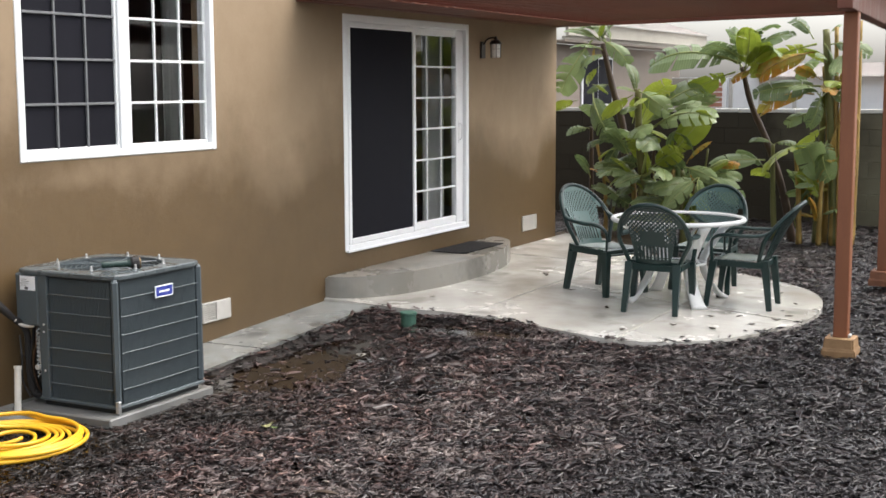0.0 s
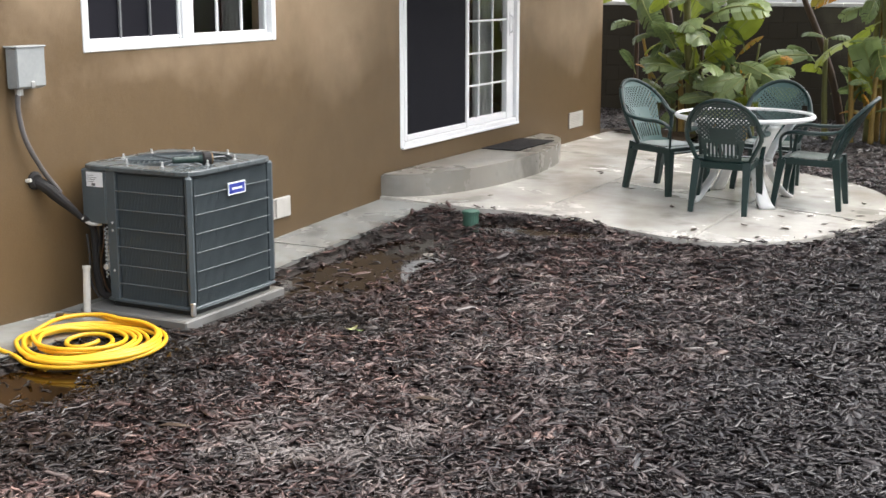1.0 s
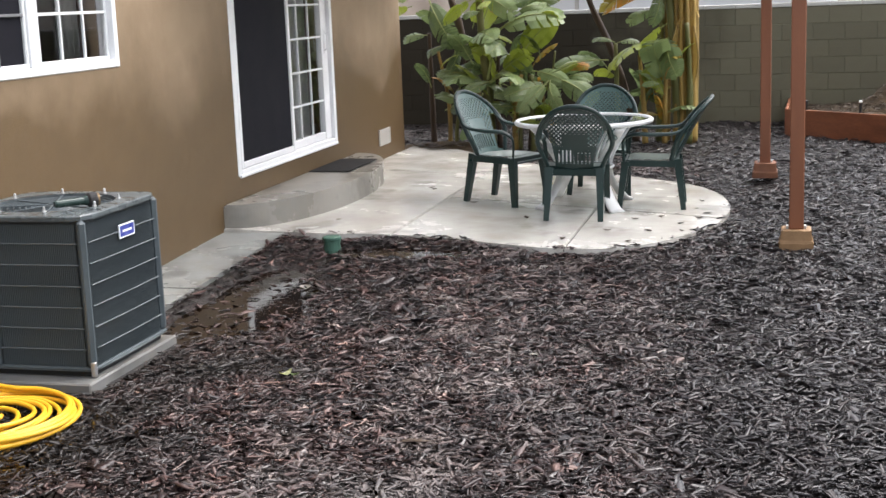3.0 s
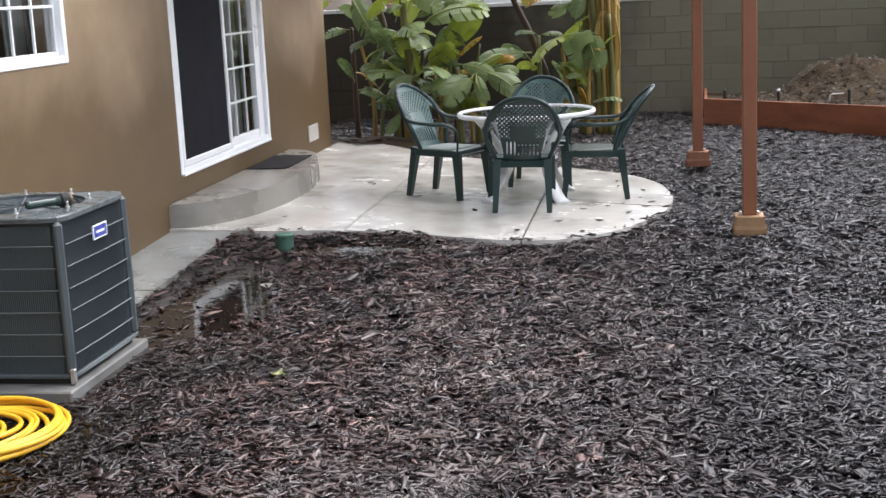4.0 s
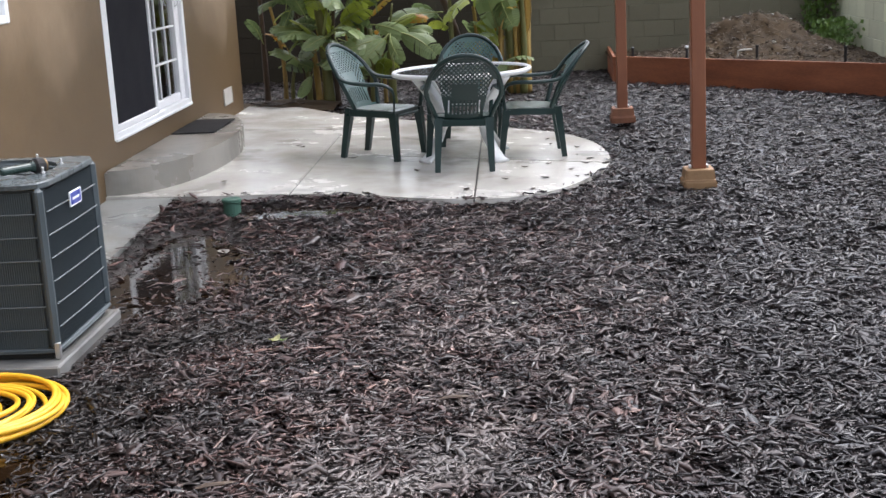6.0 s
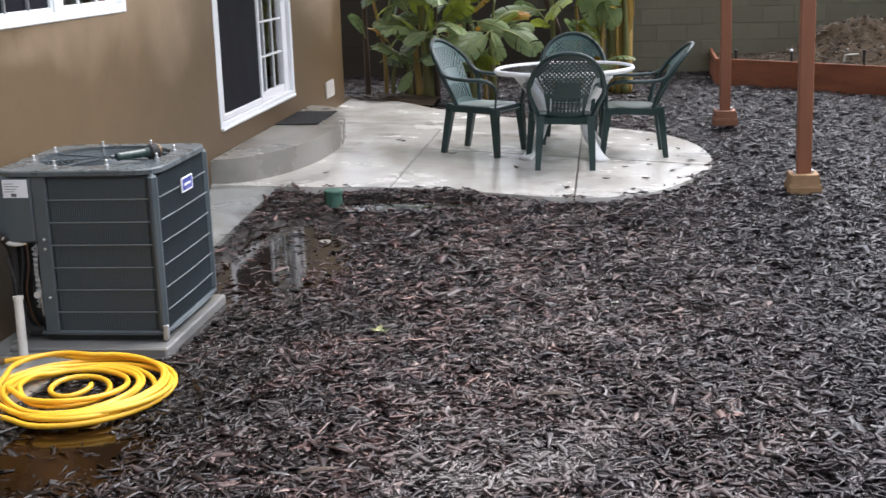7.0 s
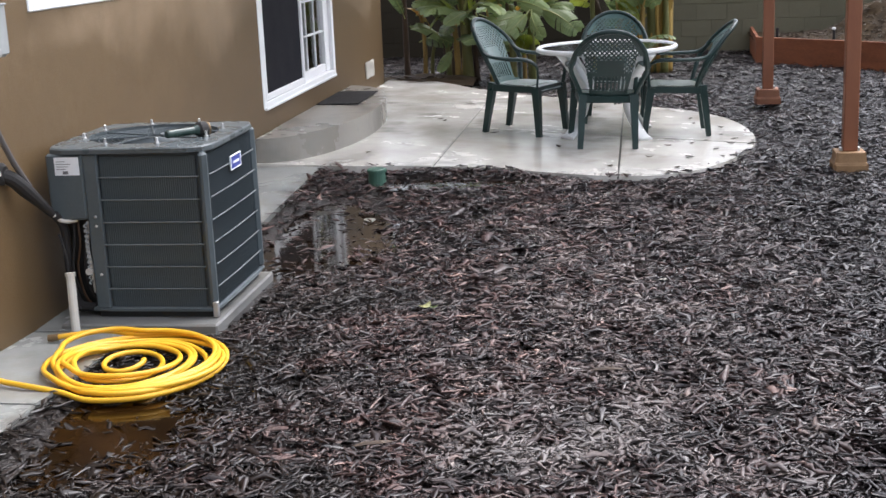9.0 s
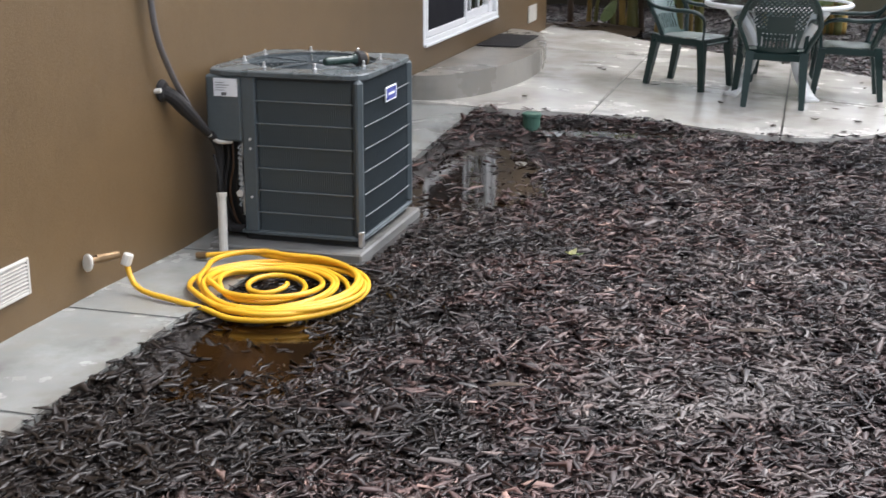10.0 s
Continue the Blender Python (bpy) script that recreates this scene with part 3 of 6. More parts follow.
def ring(y0, y1, z0, z1, w, x0, x1, wb=None, bevel=0.006):
    """A rectangular frame standing in the plane of the wall."""
    wb = w if wb is None else wb
    bm = bmesh.new()
    box(bm, x0, x1, y0, y0 + w, z0, z1, bevel)
    box(bm, x0, x1, y1 - w, y1, z0, z1, bevel)
    box(bm, x0, x1 - 0.001, y0 + w, y1 - w, z1 - w, z1, bevel)
    box(bm, x0, x1 - 0.001, y0 + w, y1 - w, z0, z0 + wb, bevel)
    return bm


# sliding patio door
door = thing("door_1", "white vinyl sliding patio door with dark screen and gridded glass", "door", kind="structure")
part("door_frame", ring(*DOOR, 0.062, -0.12, 0.008, 0.05), VINYL, door)
part("threshold", boxed(-0.10, 0.02, 0.02, 2.417, 0.455, 0.478, bevel=0.004), VINYL, door)
scr = part("screen_panel", ring(0.064, 1.30, 0.522, 2.461, 0.05, -0.035, 0.006), VINYL, door, "sliding screen in a white frame")
part("screen", boxed(-0.016, -0.012, 0.114, 1.25, 0.572, 2.411), SCREEN, scr, "charcoal insect screen")
leaf_r = part("sliding_panel", ring(1.245, 2.366, 0.522, 2.461, 0.07, -0.085, -0.038), VINYL, door)
part("lock_stile", boxed(-0.09, -0.03, 2.215, 2.366, 0.523, 2.46, bevel=0.006), VINYL, door)
pane(leaf_r, 1.315, 2.215, 0.592, 2.391, -0.065)
bars(leaf_r, "glazing_bar", 1.315, 2.215, 0.592, 2.391, 3, 6, -0.053)
part("door_handle", tube(boxed(-0.03, -0.022, 2.26, 2.295, 1.33, 1.56, bevel=0.003), [(-0.022, 2.277, 1.36), (0.004, 2.277, 1.38), (0.004, 2.277, 1.51), (-0.022, 2.277, 1.53)], 0.008), VINYL, door, "white pull handle")

# sliding window
win = thing("window_1", "white vinyl sliding window with divided panes, one half screened", "window", kind="structure")
part("window_frame", ring(*WIN, 0.05, -0.11, 0.010), VINYL, win)
part("mullion", boxed(-0.08, 0.004, -2.845, -2.735, 1.497, 2.669, bevel=0.005), VINYL, win)
sl = part("screen_frame", ring(-3.717, -2.846, 1.497, 2.669, 0.025, -0.045, -0.01), MUNTIN, win)
part("screen", boxed(-0.03, -0.028, -3.692, -2.871, 1.522, 2.644), SCREEN, sl, "grey insect screen").visible_shadow = True
bars(sl, "glazing_bar", -3.692, -2.871, 1.515, 2.65, 3, 4, -0.018, 0.016, SCREENED)
sr = part("sash", ring(-2.734, -1.864, 1.497, 2.669, 0.025, -0.07, -0.03), MUNTIN, win)
pane(sr, -2.709, -1.889, 1.522, 2.644, -0.055)
bars(sr, "glazing_bar", -2.709, -1.889, 1.515, 2.65, 3, 4, -0.04, 0.018)


def curtain(x, y0, y1, z0, z1, label):
    """A gathered curtain hanging from a short rod that is fixed to the wall."""
    t = thing("curtain", label, "curtain")
    part("rod", tube(tubed([(x, y0 - 0.05, z1), (x, y1 + 0.05, z1)], 0.01), [(x, y1, z1), (-0.19, y1, z1)], 0.008), BLIND, t)
    bm = bmesh.new()
    n = 60
    rows = [[bm.verts.new((x + 0.022 * math.sin(k * 0.9) + 0.006 * math.sin(k * 2.3), y0 + (y1 - y0) * k / n, z)) for k in range(n + 1)] for z in (z0, z1)]
    fs = [bm.faces.new((rows[0][k], rows[0][k + 1], rows[1][k + 1], rows[1][k])) for k in range(n)]
    bmesh.ops.solidify(bm, geom=fs, thickness=0.003)
    part("cloth", bm, BLIND, t, smooth=True)
    return t


curtain(-0.27, 1.93, 2.36, 0.5, 2.46, "pale curtain drawn aside behind the patio door")
curtain(-0.27, -2.06, -1.86, 1.25, 2.68, "pale curtain drawn aside behind the window")

# ---------- patio, step, walkway ----------
patio = thing("patio", "wet pale concrete patio with rounded edge and scored joints", "patio", kind="structure")
cells = [PATIO_LINE]
for a, b, c in ((1, 0, 1.33), (1, 0, 2.68), (0.24, 1, 1.86), (0, 1, 3.08)):
    nxt = []
    for p in cells:
        if (a, b, c) == (0.24, 1, 1.86) and max(q[0] for q in p) < 1.4 or (a, b, c) == (0, 1, 3.08) and min(q[0] for q in p) > 1.3:
            nxt.append(p)
            continue
        nxt += [q for q in (clip(p, a, b, c - 0.0065), clip(p, -a, -b, -c - 0.0065)) if len(q) > 2]
    cells = nxt
for p in cells:
    part("concrete_panel", slab(p, patio_z, lambda x, y: -0.12, 0.006), PATIO, patio)
part("joint_bed", slab([(0.02, -0.3)] + [(x * 0.985, y * 0.97 + 0.02) for x, y in PATIO_LINE[:-1]], lambda x, y: patio_z(x, y) - 0.013, lambda x, y: -0.1), JOINT, patio)

step_line = [(0.6 * math.sin(math.pi * k / 90) ** 0.95, 1.33 - 1.67 * math.cos(math.pi * k / 90)) for k in range(91)]
step_line = [(max(x, 0.0), y) for x, y in step_line]
step = tagged(part("step", slab(step_line, lambda x, y: 0.296 - 0.012 * x, lambda x, y: 0.03, 0.014), STEP), "half-round concrete step below the sliding door", "step", kind="structure")

walkway = thing("walkway", "narrow damp grey concrete walk along the house", "walkway", kind="structure")
edges = [-0.37, -2.0, -3.06, -4.09, -5.12, -6.15, -7.18, -8.21, -9.24, -10.27, -12.0]
for a, b in zip(edges, edges[1:]):
    ys = list(np.linspace(a - 0.004, b + 0.004, 5))
    line = [(0.0, y) for y in ys] + [(0.507, y) for y in ys[::-1]]
    part("concrete_panel", slab(line, walk_z, lambda x, y: -0.16, 0.006), WALKWAY, walkway)

# ---------- ground ----------
xs = np.concatenate([[-60, -30, -15, -8], np.arange(-1, 9.01, 0.09), [14, 25, 60]])
ys = np.concatenate([[-60, -30, -18], np.arange(-13, 9.01, 0.09), [14, 25, 60]])
X, Y = np.meshgrid(xs, ys, indexing="ij")
Z = ground_z(X, Y)
under = inside(PATIO_LINE, X, Y) | ((X < 0.46) & (X > -0.2) & (Y < -0.2) & (Y > -12))
Z = np.where(under, Z - 0.10, Z)
Z = np.where((X < -0.05) & (Y < H_FAR), -0.35, Z)
nx, ny = X.shape
verts = np.stack([X, Y, Z], -1).reshape(-1, 3)
i = np.arange(nx * ny).reshape(nx, ny)
faces = np.stack([i[:-1, :-1], i[1:, :-1], i[1:, 1:], i[:-1, 1:]], -1).reshape(-1, 4)
gm = bpy.data.meshes.new("ground")
gm.from_pydata(verts.tolist(), [], faces.tolist())
gm.materials.append(SOIL)
gm.shade_smooth()
tagged(new("ground", gm), "dark wet soil under bark mulch", "ground", kind="structure")


def shreds(count, x0, x1, y0, y1, seed, size=(0.018, 0.088), lift=0.02, level=None):
    """Tapered shreds of bark strewn at random: vertices and faces."""
    rng = np.random.default_rng(seed)
    x, y = rng.uniform(x0, x1, count), rng.uniform(y0, y1, count)
    jx, jy = rng.normal(0, 0.05, (2, count)) * np.abs(np.sin(x * 6.1 + y * 4.3) * np.sin(x * 2.7 - y * 5.9 + 1.0)) ** 1.5
    keep = ~inside(PATIO_LINE, x + jx, y + jy) & ~((x < 0.507 + np.abs(jx) * 0.6) & (y < -0.3)) & ~((x < 0.05) & (y < H_FAR + 0.1)) & ~((x < 0.92) & (y > -4.1) & (y < -3.0))
    pond = np.maximum(bell(x, y, 0.9, -2.0, 0.52, 1.5), bell(x, y, 0.84, -5.16, 0.38, 0.5))
    drip = bell(x, y, 1.55, -0.74, 0.60, 0.19)
    keep &= rng.random(count) > np.where(y > -3.3, 0.88, 0.90) * pond
    keep &= rng.random(count) > 0.93 * drip
    keep &= rng.random(count) > 0.45 * np.clip((1.35 - x) / 0.55, 0, 1) * (y < -3.9)
    if level is not None:
        keep &= (x - 4.23) * -2.47 - (y - 6.75) * 2.77 < -0.2
        keep &= (x > 4.30) & (x < 7.2) & (y < 8.1)
    x, y = x[keep], y[keep]
    n = len(x)
    length = size[0] + (size[1] - size[0]) * rng.random(n) ** 2.0
    length[rng.random(n) < 0.02] *= 1.6
    width, thick = length * rng.uniform(0.13, 0.40, n), rng.uniform(0.002, 0.006, n)
    yaw, pitch, roll = rng.uniform(0, 2 * np.pi, n), rng.normal(0, 0.15, n), rng.normal(0, 0.35, n)
    # three rings of three corners: a ridged strip, narrow at its ends, bent in the middle
    base = np.array([(-1, -0.5, -0.5), (-1, 0.45, -0.5), (-1, 0.0, 0.1), (0, -1.0, -0.6), (0, 1.0, -0.5), (0, 0.15, 0.9), (1, -0.2, -0.5), (1, 0.4, -0.5), (1, 0.1, 0.0)], float) / 2
    p = base[None] * np.stack([length, width, thick], -1)[:, None]
    p = p + rng.normal(0, 0.0018, p.shape)
    mid = np.array([0, 0, 0, 1, 1, 1, 0, 0, 0], float)[None]
    p[:, :, 2] += mid * (length * rng.normal(0.01, 0.035, n))[:, None]
    p[:, :, 1] += mid * (length * rng.normal(0, 0.12, n))[:, None]
    p[:, :, 0] += mid * (length * rng.normal(0, 0.10, n))[:, None]
    cr, sr_, cp, sp, cy, sy = np.cos(roll), np.sin(roll), np.cos(pitch), np.sin(pitch), np.cos(yaw), np.sin(yaw)
    a, b, c = p[..., 0], p[..., 1], p[..., 2]
    b, c = b * cr[:, None] - c * sr_[:, None], b * sr_[:, None] + c * cr[:, None]
    a, c = a * cp[:, None] - c * sp[:, None], a * sp[:, None] + c * cp[:, None]
    a, b = a * cy[:, None] - b * sy[:, None], a * sy[:, None] + b * cy[:, None]
    on = inside(PATIO_LINE, x, y)
    z = np.where(on, 0.115 - 0.034 * x + 0.006, (level or ground_z)(x, y) + rng.uniform(0.0, lift, n))
    if level is None:
        # chips float where the rain stands
        z = np.where((pond[keep] > 0.02), np.maximum(z, POND + rng.uniform(-0.008, 0.003, n)), z)
        z = np.where((drip[keep] > 0.02) & ~on, np.maximum(z, DRIP + rng.uniform(-0.008, 0.003, n)), z)
    v = np.stack([a + x[:, None], b + y[:, None], c + z[:, None]], -1).reshape(-1, 3)
    f = np.array([(0, 3, 4, 1), (1, 4, 5, 2), (2, 5, 3, 0), (3, 6, 7, 4), (4, 7, 8, 5), (5, 8, 6, 3)])
    return v, (f[None] + 9 * np.arange(n)[:, None, None]).reshape(-1, 4)


def strew(name, fields, material, label):
    V, F, off = [], [], 0
    for args in fields:
        v, f = shreds(*args)
        V.append(v), F.append(f + off)
        off += len(v)
    V, F = np.concatenate(V), np.concatenate(F)
    me = bpy.data.meshes.new(name)
    me.vertices.add(len(V))
    me.vertices.foreach_set("co", V.ravel())
    me.loops.add(F.size)
    me.loops.foreach_set("vertex_index", F.ravel().astype(np.int32))
    me.polygons.add(len(F))
    me.polygons.foreach_set("loop_start", (4 * np.arange(len(F))).astype(np.int32))
    me.update(calc_edges=True)
    me.materials.append(material)
    return tagged(new(name, me), label, "mulch", kind="stuff")


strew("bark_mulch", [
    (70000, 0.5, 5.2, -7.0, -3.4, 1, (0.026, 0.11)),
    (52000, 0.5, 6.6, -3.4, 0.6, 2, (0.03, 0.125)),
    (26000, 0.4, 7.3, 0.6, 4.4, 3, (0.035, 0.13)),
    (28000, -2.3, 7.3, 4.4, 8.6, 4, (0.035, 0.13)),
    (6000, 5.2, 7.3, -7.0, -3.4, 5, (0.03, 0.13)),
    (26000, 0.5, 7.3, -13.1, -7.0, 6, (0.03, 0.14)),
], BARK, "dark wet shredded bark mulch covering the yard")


def puddle(cx, cy, rx, ry, z, label, seed, water=WATER):
    rnd = random.Random(seed)
    ph = [rnd.uniform(0, 6.28) for _ in range(4)]
    line = []
    for k in range(64):
        a = 2 * math.pi * k / 64
        r = 1 + 0.12 * math.sin(3 * a + ph[0]) + 0.09 * math.sin(5 * a + ph[1]) + 0.07 * math.sin(11 * a + ph[2]) + 0.05 * math.sin(17 * a + ph[3])
        line.append((max(cx + rx * r * math.cos(a), 0.509), cy + ry * r * math.sin(a)))
    bm = bmesh.new()
    bm.faces.new([bm.verts.new((x, y, z)) for x, y in line])
    return tagged(part("puddle", bm, water), label, "puddle", "rain puddles", "structure")


puddle(0.95, -2.05, 0.74, 1.85, POND, "muddy rain puddle in the mulch beside the walk", 1)
puddle(0.88, -5.1, 0.55, 0.8, POND, "brown rain puddle in front of the coiled hose", 2, MUDDY_WATER)
puddle(1.57, -0.75, 0.56, 0.24, DRIP, "small rippled puddle under the dripping patio cover", 3, DRIP_WATER)

# ---------- patio cover ----------
cover = thing("patio_cover", "red-brown stained wooden patio cover on square posts", "patio cover")
part("ledger", boxed(0.004, 0.14, -0.72, 4.78, 2.585, 2.70, bevel=0.004), REDWOOD, cover)
beam = part("beam", boxed(-0.05, 0.05, -0.46, 5.25, 2.40, 2.62, bevel=0.006, m=pose(4.28, -0.29, 0, 0, 0, 4.1)), REDWOOD, cover)
part("fascia", boxed(0.0, 4.62, 4.80, 4.84, 2.585, 2.76, bevel=0.004, m=Matrix.Rotation(radians(-1.0), 4, "Y")), REDWOOD, cover)
# added strip that blocks the bright gaps between boards by the wall
part("flashing_board", boxed(0.142, 0.62, -0.72, 4.78, 2.592, 2.606, bevel=0.003), REDWOOD, cover)
plank = None
for k in range(29):
    y = -0.66 + 0.19 * k
    if plank is None:
        plank = mesh_of("board", boxed(0.10, 4.62, -0.043, 0.043, 0, 0.042, bevel=0.004), REDWOOD)
    b = new("board", plank)
    b.matrix_world = pose(0, y, 2.625, 0, -0.9, 0)
    b.parent = cover
for x, y, top in ((4.28, -0.29, 2.40), (4.035, 3.12, 2.40)):
    z0 = 0.135 if y < 0 else 0.16
    p = part("post", boxed(x - 0.049, x + 0.049, y - 0.049, y + 0.049, z0, top, bevel=0.006), POSTWOOD, cover)
    for s in (-1, 1):
        part("post_anchor", boxed(x + s * 0.06 - 0.009, x + s * 0.06 + 0.009, y - 0.03, y + 0.03, z0 - 0.01, z0 + 0.022, bevel=0.003), STEEL, p, "galvanised post anchor")
    pb = bmesh.new()
    lathe(pb, [(0.165, 0), (0.165, 0.05), (0.15, 0.07), (0.142, 0.135), (0.13, 0.14)], (0, 0, 0), 4, pose(0, 0, 0, 0, 0, 45))
    bmesh.ops.bevel(pb, geom=[e for e in pb.edges if abs(e.verts[0].co.z - e.verts[1].co.z) > 0.02], offset=0.012, segments=2, affect="EDGES")
    pier = tagged(part("pier_block", pb, PIER), "tan concrete pier block under a wooden post", "pier block", "pier blocks")
    pier.location = (x, y, z0 - 0.14)
    if y > 0:
        pier.data.materials[0] = PIER_RED
        pier["label"] = "rust-stained concrete pier block under a wooden post"

# ---------- garden walls ----------


def block_wall(name, start, end, height, courses, face_mat, mortar_mat, label, cap_label, thick=0.15):
    """A wall of blocks in running bond between two points of the plan; the blocks stand on its yard side."""
    a, b = Vector((*start, 0)), Vector((*end, 0))
    run = b - a
    ang = math.atan2(run.y, run.x)
    w = thing(name, label, "wall", kind="structure")
    w.matrix_world = Matrix.Translation(a) @ Matrix.Rotation(ang, 4, "Z")
    L = run.length
    core = part("wall_core", boxed(0, L, 0.006, thick, -0.3, height), mortar_mat, w)
    hgt = height / courses
    full = mesh_of("block", boxed(-0.197, 0.197, -0.001, 0.03, 0.003, hgt - 0.003, bevel=0.003), face_mat)
    half = mesh_of("block", boxed(-0.097, 0.097, -0.001, 0.03, 0.003, hgt - 0.003, bevel=0.003), face_mat)
    rnd = random.Random(name)
    n = 0
    for c in range(courses):
        x = 0.2 if c % 2 else 0.0
        spots = ([(0.1, half)] if c % 2 else [])
        while x + 0.4 <= L + 1e-6:
            spots.append((x + 0.2, full))
            x += 0.4
        for s, me in spots:
            o = new("block", me)
            o.parent = w
            o.location = (s, rnd.uniform(-0.003, 0.003), c * hgt)
    x = 0.0
    while x < L:
        e = min(x + 0.4, L)
        part("cap_block", boxed(x + 0.003, e - 0.003, -0.012, thick + 0.02, height + 0.002, height + 0.055, bevel=0.006), CAPSTONE, w, cap_label)
        x += 0.4
    return w


block_wall("wall_back", (-2.4, 8.83), (7.44, 8.21), 1.52, 7, BLOCK, MORTAR_SHADED, "damp grey-brown concrete block garden wall, shade painted in behind the plants", "pale cap block")
block_wall("wall_side", (7.3, 8.2), (7.3, -6.2), 1.52, 7, BLOCK_PALE, MORTAR_PALE, "pale green-grey concrete block garden wall", "pale cap block")
tagged(part("wall_rear", boxed(-0.2, 7.5, -13.4, -13.2, -0.3, 1.5), MORTAR_PALE), "plain block wall closing the yard", "wall", kind="structure")
tagged(part("wall_side_rear", boxed(7.3, 7.45, -13.2, -6.22, -0.3, 1.5), MORTAR_PALE), "plain block wall closing the yard", "wall", kind="structure")

# ---------- raised bed ----------
bed = thing("raised_bed", "red-brown timber board edging of a raised bed", "raised bed")
A, B = Vector((4.23, 6.75, 0)), Vector((7.02, 4.28, 0))
ang = math.degrees(math.atan2(B.y - A.y, B.x - A.x))
part("board", boxed(0, (B - A).length, 0, 0.038, -0.05, 0.325, bevel=0.004, m=pose(A.x, A.y, 0.01, 0, 0, ang)), BEDWOOD, bed)
part("board", boxed(0, 1.62, -0.038, 0, -0.05, 0.325, bevel=0.004, m=pose(A.x, A.y, 0.01, 0, 0, 88)), BEDWOOD, bed)
part("end_board", boxed(0.0, 0.25, 0, 0.038, -0.05, 0.28, bevel=0.004, m=pose(B.x, B.y, 0.01, 0, 0, 15)), BEDWOOD, bed)



def bed_z(x, y):
    """Height of the earth in the bed: a rough heap in its middle."""
    x, y = np.asarray(x, float), np.asarray(y, float)
    hump = 0.50 * np.exp(-(((x - 6.05) / 0.72) ** 2 + ((y - 6.75) / 0.8) ** 2)) + 0.12 * np.exp(-(((x - 5.5) / 0.3) ** 2 + ((y - 7.0) / 0.4) ** 2))
    flat = [0.05 * noise.noise(Vector((p * 3.1, q * 3.1, 0.3))) + 0.045 * noise.noise(Vector((p * 8.0, q * 8.0, 1.7))) + 0.035 * noise.noise(Vector((p * 19.0, q * 19.0, 4.1))) for p, q in zip(x.ravel(), y.ravel())]
    return 0.255 + hump + np.array(flat).reshape(x.shape) * (0.45 + 1.2 * np.clip(hump * 2.5, 0, 1))


bm = bmesh.new()
n1, n2 = 64, 64
grid = {}
for i in range(n1):
    for j in range(n2):
        s, t = i / (n1 - 1), j / (n2 - 1)
        front = A.lerp(B, s) + Vector((0.012, 0.012, 0))
        back = Vector((4.25, 8.38, 0)).lerp(Vector((7.29, 8.20, 0)), min(1, s * 1.25)) if s < 0.8 else Vector((7.29, 8.20, 0)).lerp(Vector((7.29, 4.4, 0)), (s - 0.8) / 0.2 * 0.95)
        p = front.lerp(back, t)
        p.z = min(float(bed_z(p.x, p.y)), 0.27 + 2.2 * t)
        grid[i, j] = bm.verts.new(p)
for i in range(n1 - 1):
    for j in range(n2 - 1):
        bm.faces.new((grid[i, j], grid[i + 1, j], grid[i + 1, j + 1], grid[i, j + 1]))
tagged(part("earth_mound", bm, MOUND, smooth=True), "mound of damp brown earth in the raised bed", "soil", kind="structure")
strew("earth_clods", [(9000, 4.5, 7.25, 4.5, 8.15, 61, (0.02, 0.08), 0.03, bed_z)], CLOD, "loose clods and twigs on the earth mound")


def pebble(x, y, z, r, seed):
    bm = bmesh.new()
    bmesh.ops.create_icosphere(bm, subdivisions=2, radius=r)
    for v in bm.verts:
        v.co *= 1 + 0.3 * noise.noise(v.co / r * 1.3 + Vector((seed, 0, 0)))
        v.co.z *= 0.6
    ob = tagged(part("stone", bm, STONE, smooth=True), "pale stone lying on the earth mound", "stone", "stones on the mound")
    ob.location = (x, y, z)
    return ob


rnd = random.Random(4)
for k in range(22):
    x, y = rnd.uniform(5.3, 6.9), rnd.uniform(5.9, 7.4)
    z = float(bed_z(x, y))
    if (x - 4.23) * -2.47 - (y - 6.75) * 2.77 < -0.5:
        pebble(x, y, z + 0.005, rnd.uniform(0.012, 0.028), k)


def stake_light(x, y, z0, h, white):
    t = thing("stake_light", "black garden stake light with a pale head" if white else "plain black garden stake in the bed", "garden light", "stakes in the bed")
    part("stake", lathe(bmesh.new(), [(0.012, -0.12), (0.016, 0), (0.016, h)], (x, y, z0), 8), RUBBER, t)
    part("head", lathe(bmesh.new(), [(0.016, 0), (0.022, 0.008), (0.02, 0.022), (0.008, 0.028)], (x, y, z0 + h), 10), PAPER if white else RUBBER, t)


for x, y, z0, h, wht in ((4.48, 6.75, 0.24, 0.17, False), (5.07, 6.22, 0.24, 0.2, True), (5.79, 5.64, 0.24, 0.22, False), (6.62, 4.97, 0.24, 0.22, False)):
    stake_light(x, y, z0, h, wht)
part_elbow = tagged(part("irrigation_elbow", tubed(spline([(5.60, 5.80, 0.22), (5.60, 5.80, 0.38), (5.62, 5.78, 0.42), (5.74, 5.69, 0.435)], 5), 0.010), PVC), "white plastic irrigation elbow in the bed", "pipe")

# ---------- air conditioner ----------
pad = tagged(part("equipment_pad", boxed(0.12, 0.888, -4.04, -3.07, -0.09, 0.004, bevel=0.008), PAD), "thin grey concrete pad beside the walk", "pad", kind="structure")
ax0, ax1, ay0, ay1, az0, az1 = 0.085, 0.862, -3.935, -3.125, 0.022, 0.80
ac = thing("air_conditioner", "dark grey outdoor air conditioner with louvred sides and wet lid", "air conditioner")
part("base_pan", boxed(ax0 + 0.16, ax1, ay0, ay1, 0.036, 0.056, bevel=0.006), ACPAINT, ac)
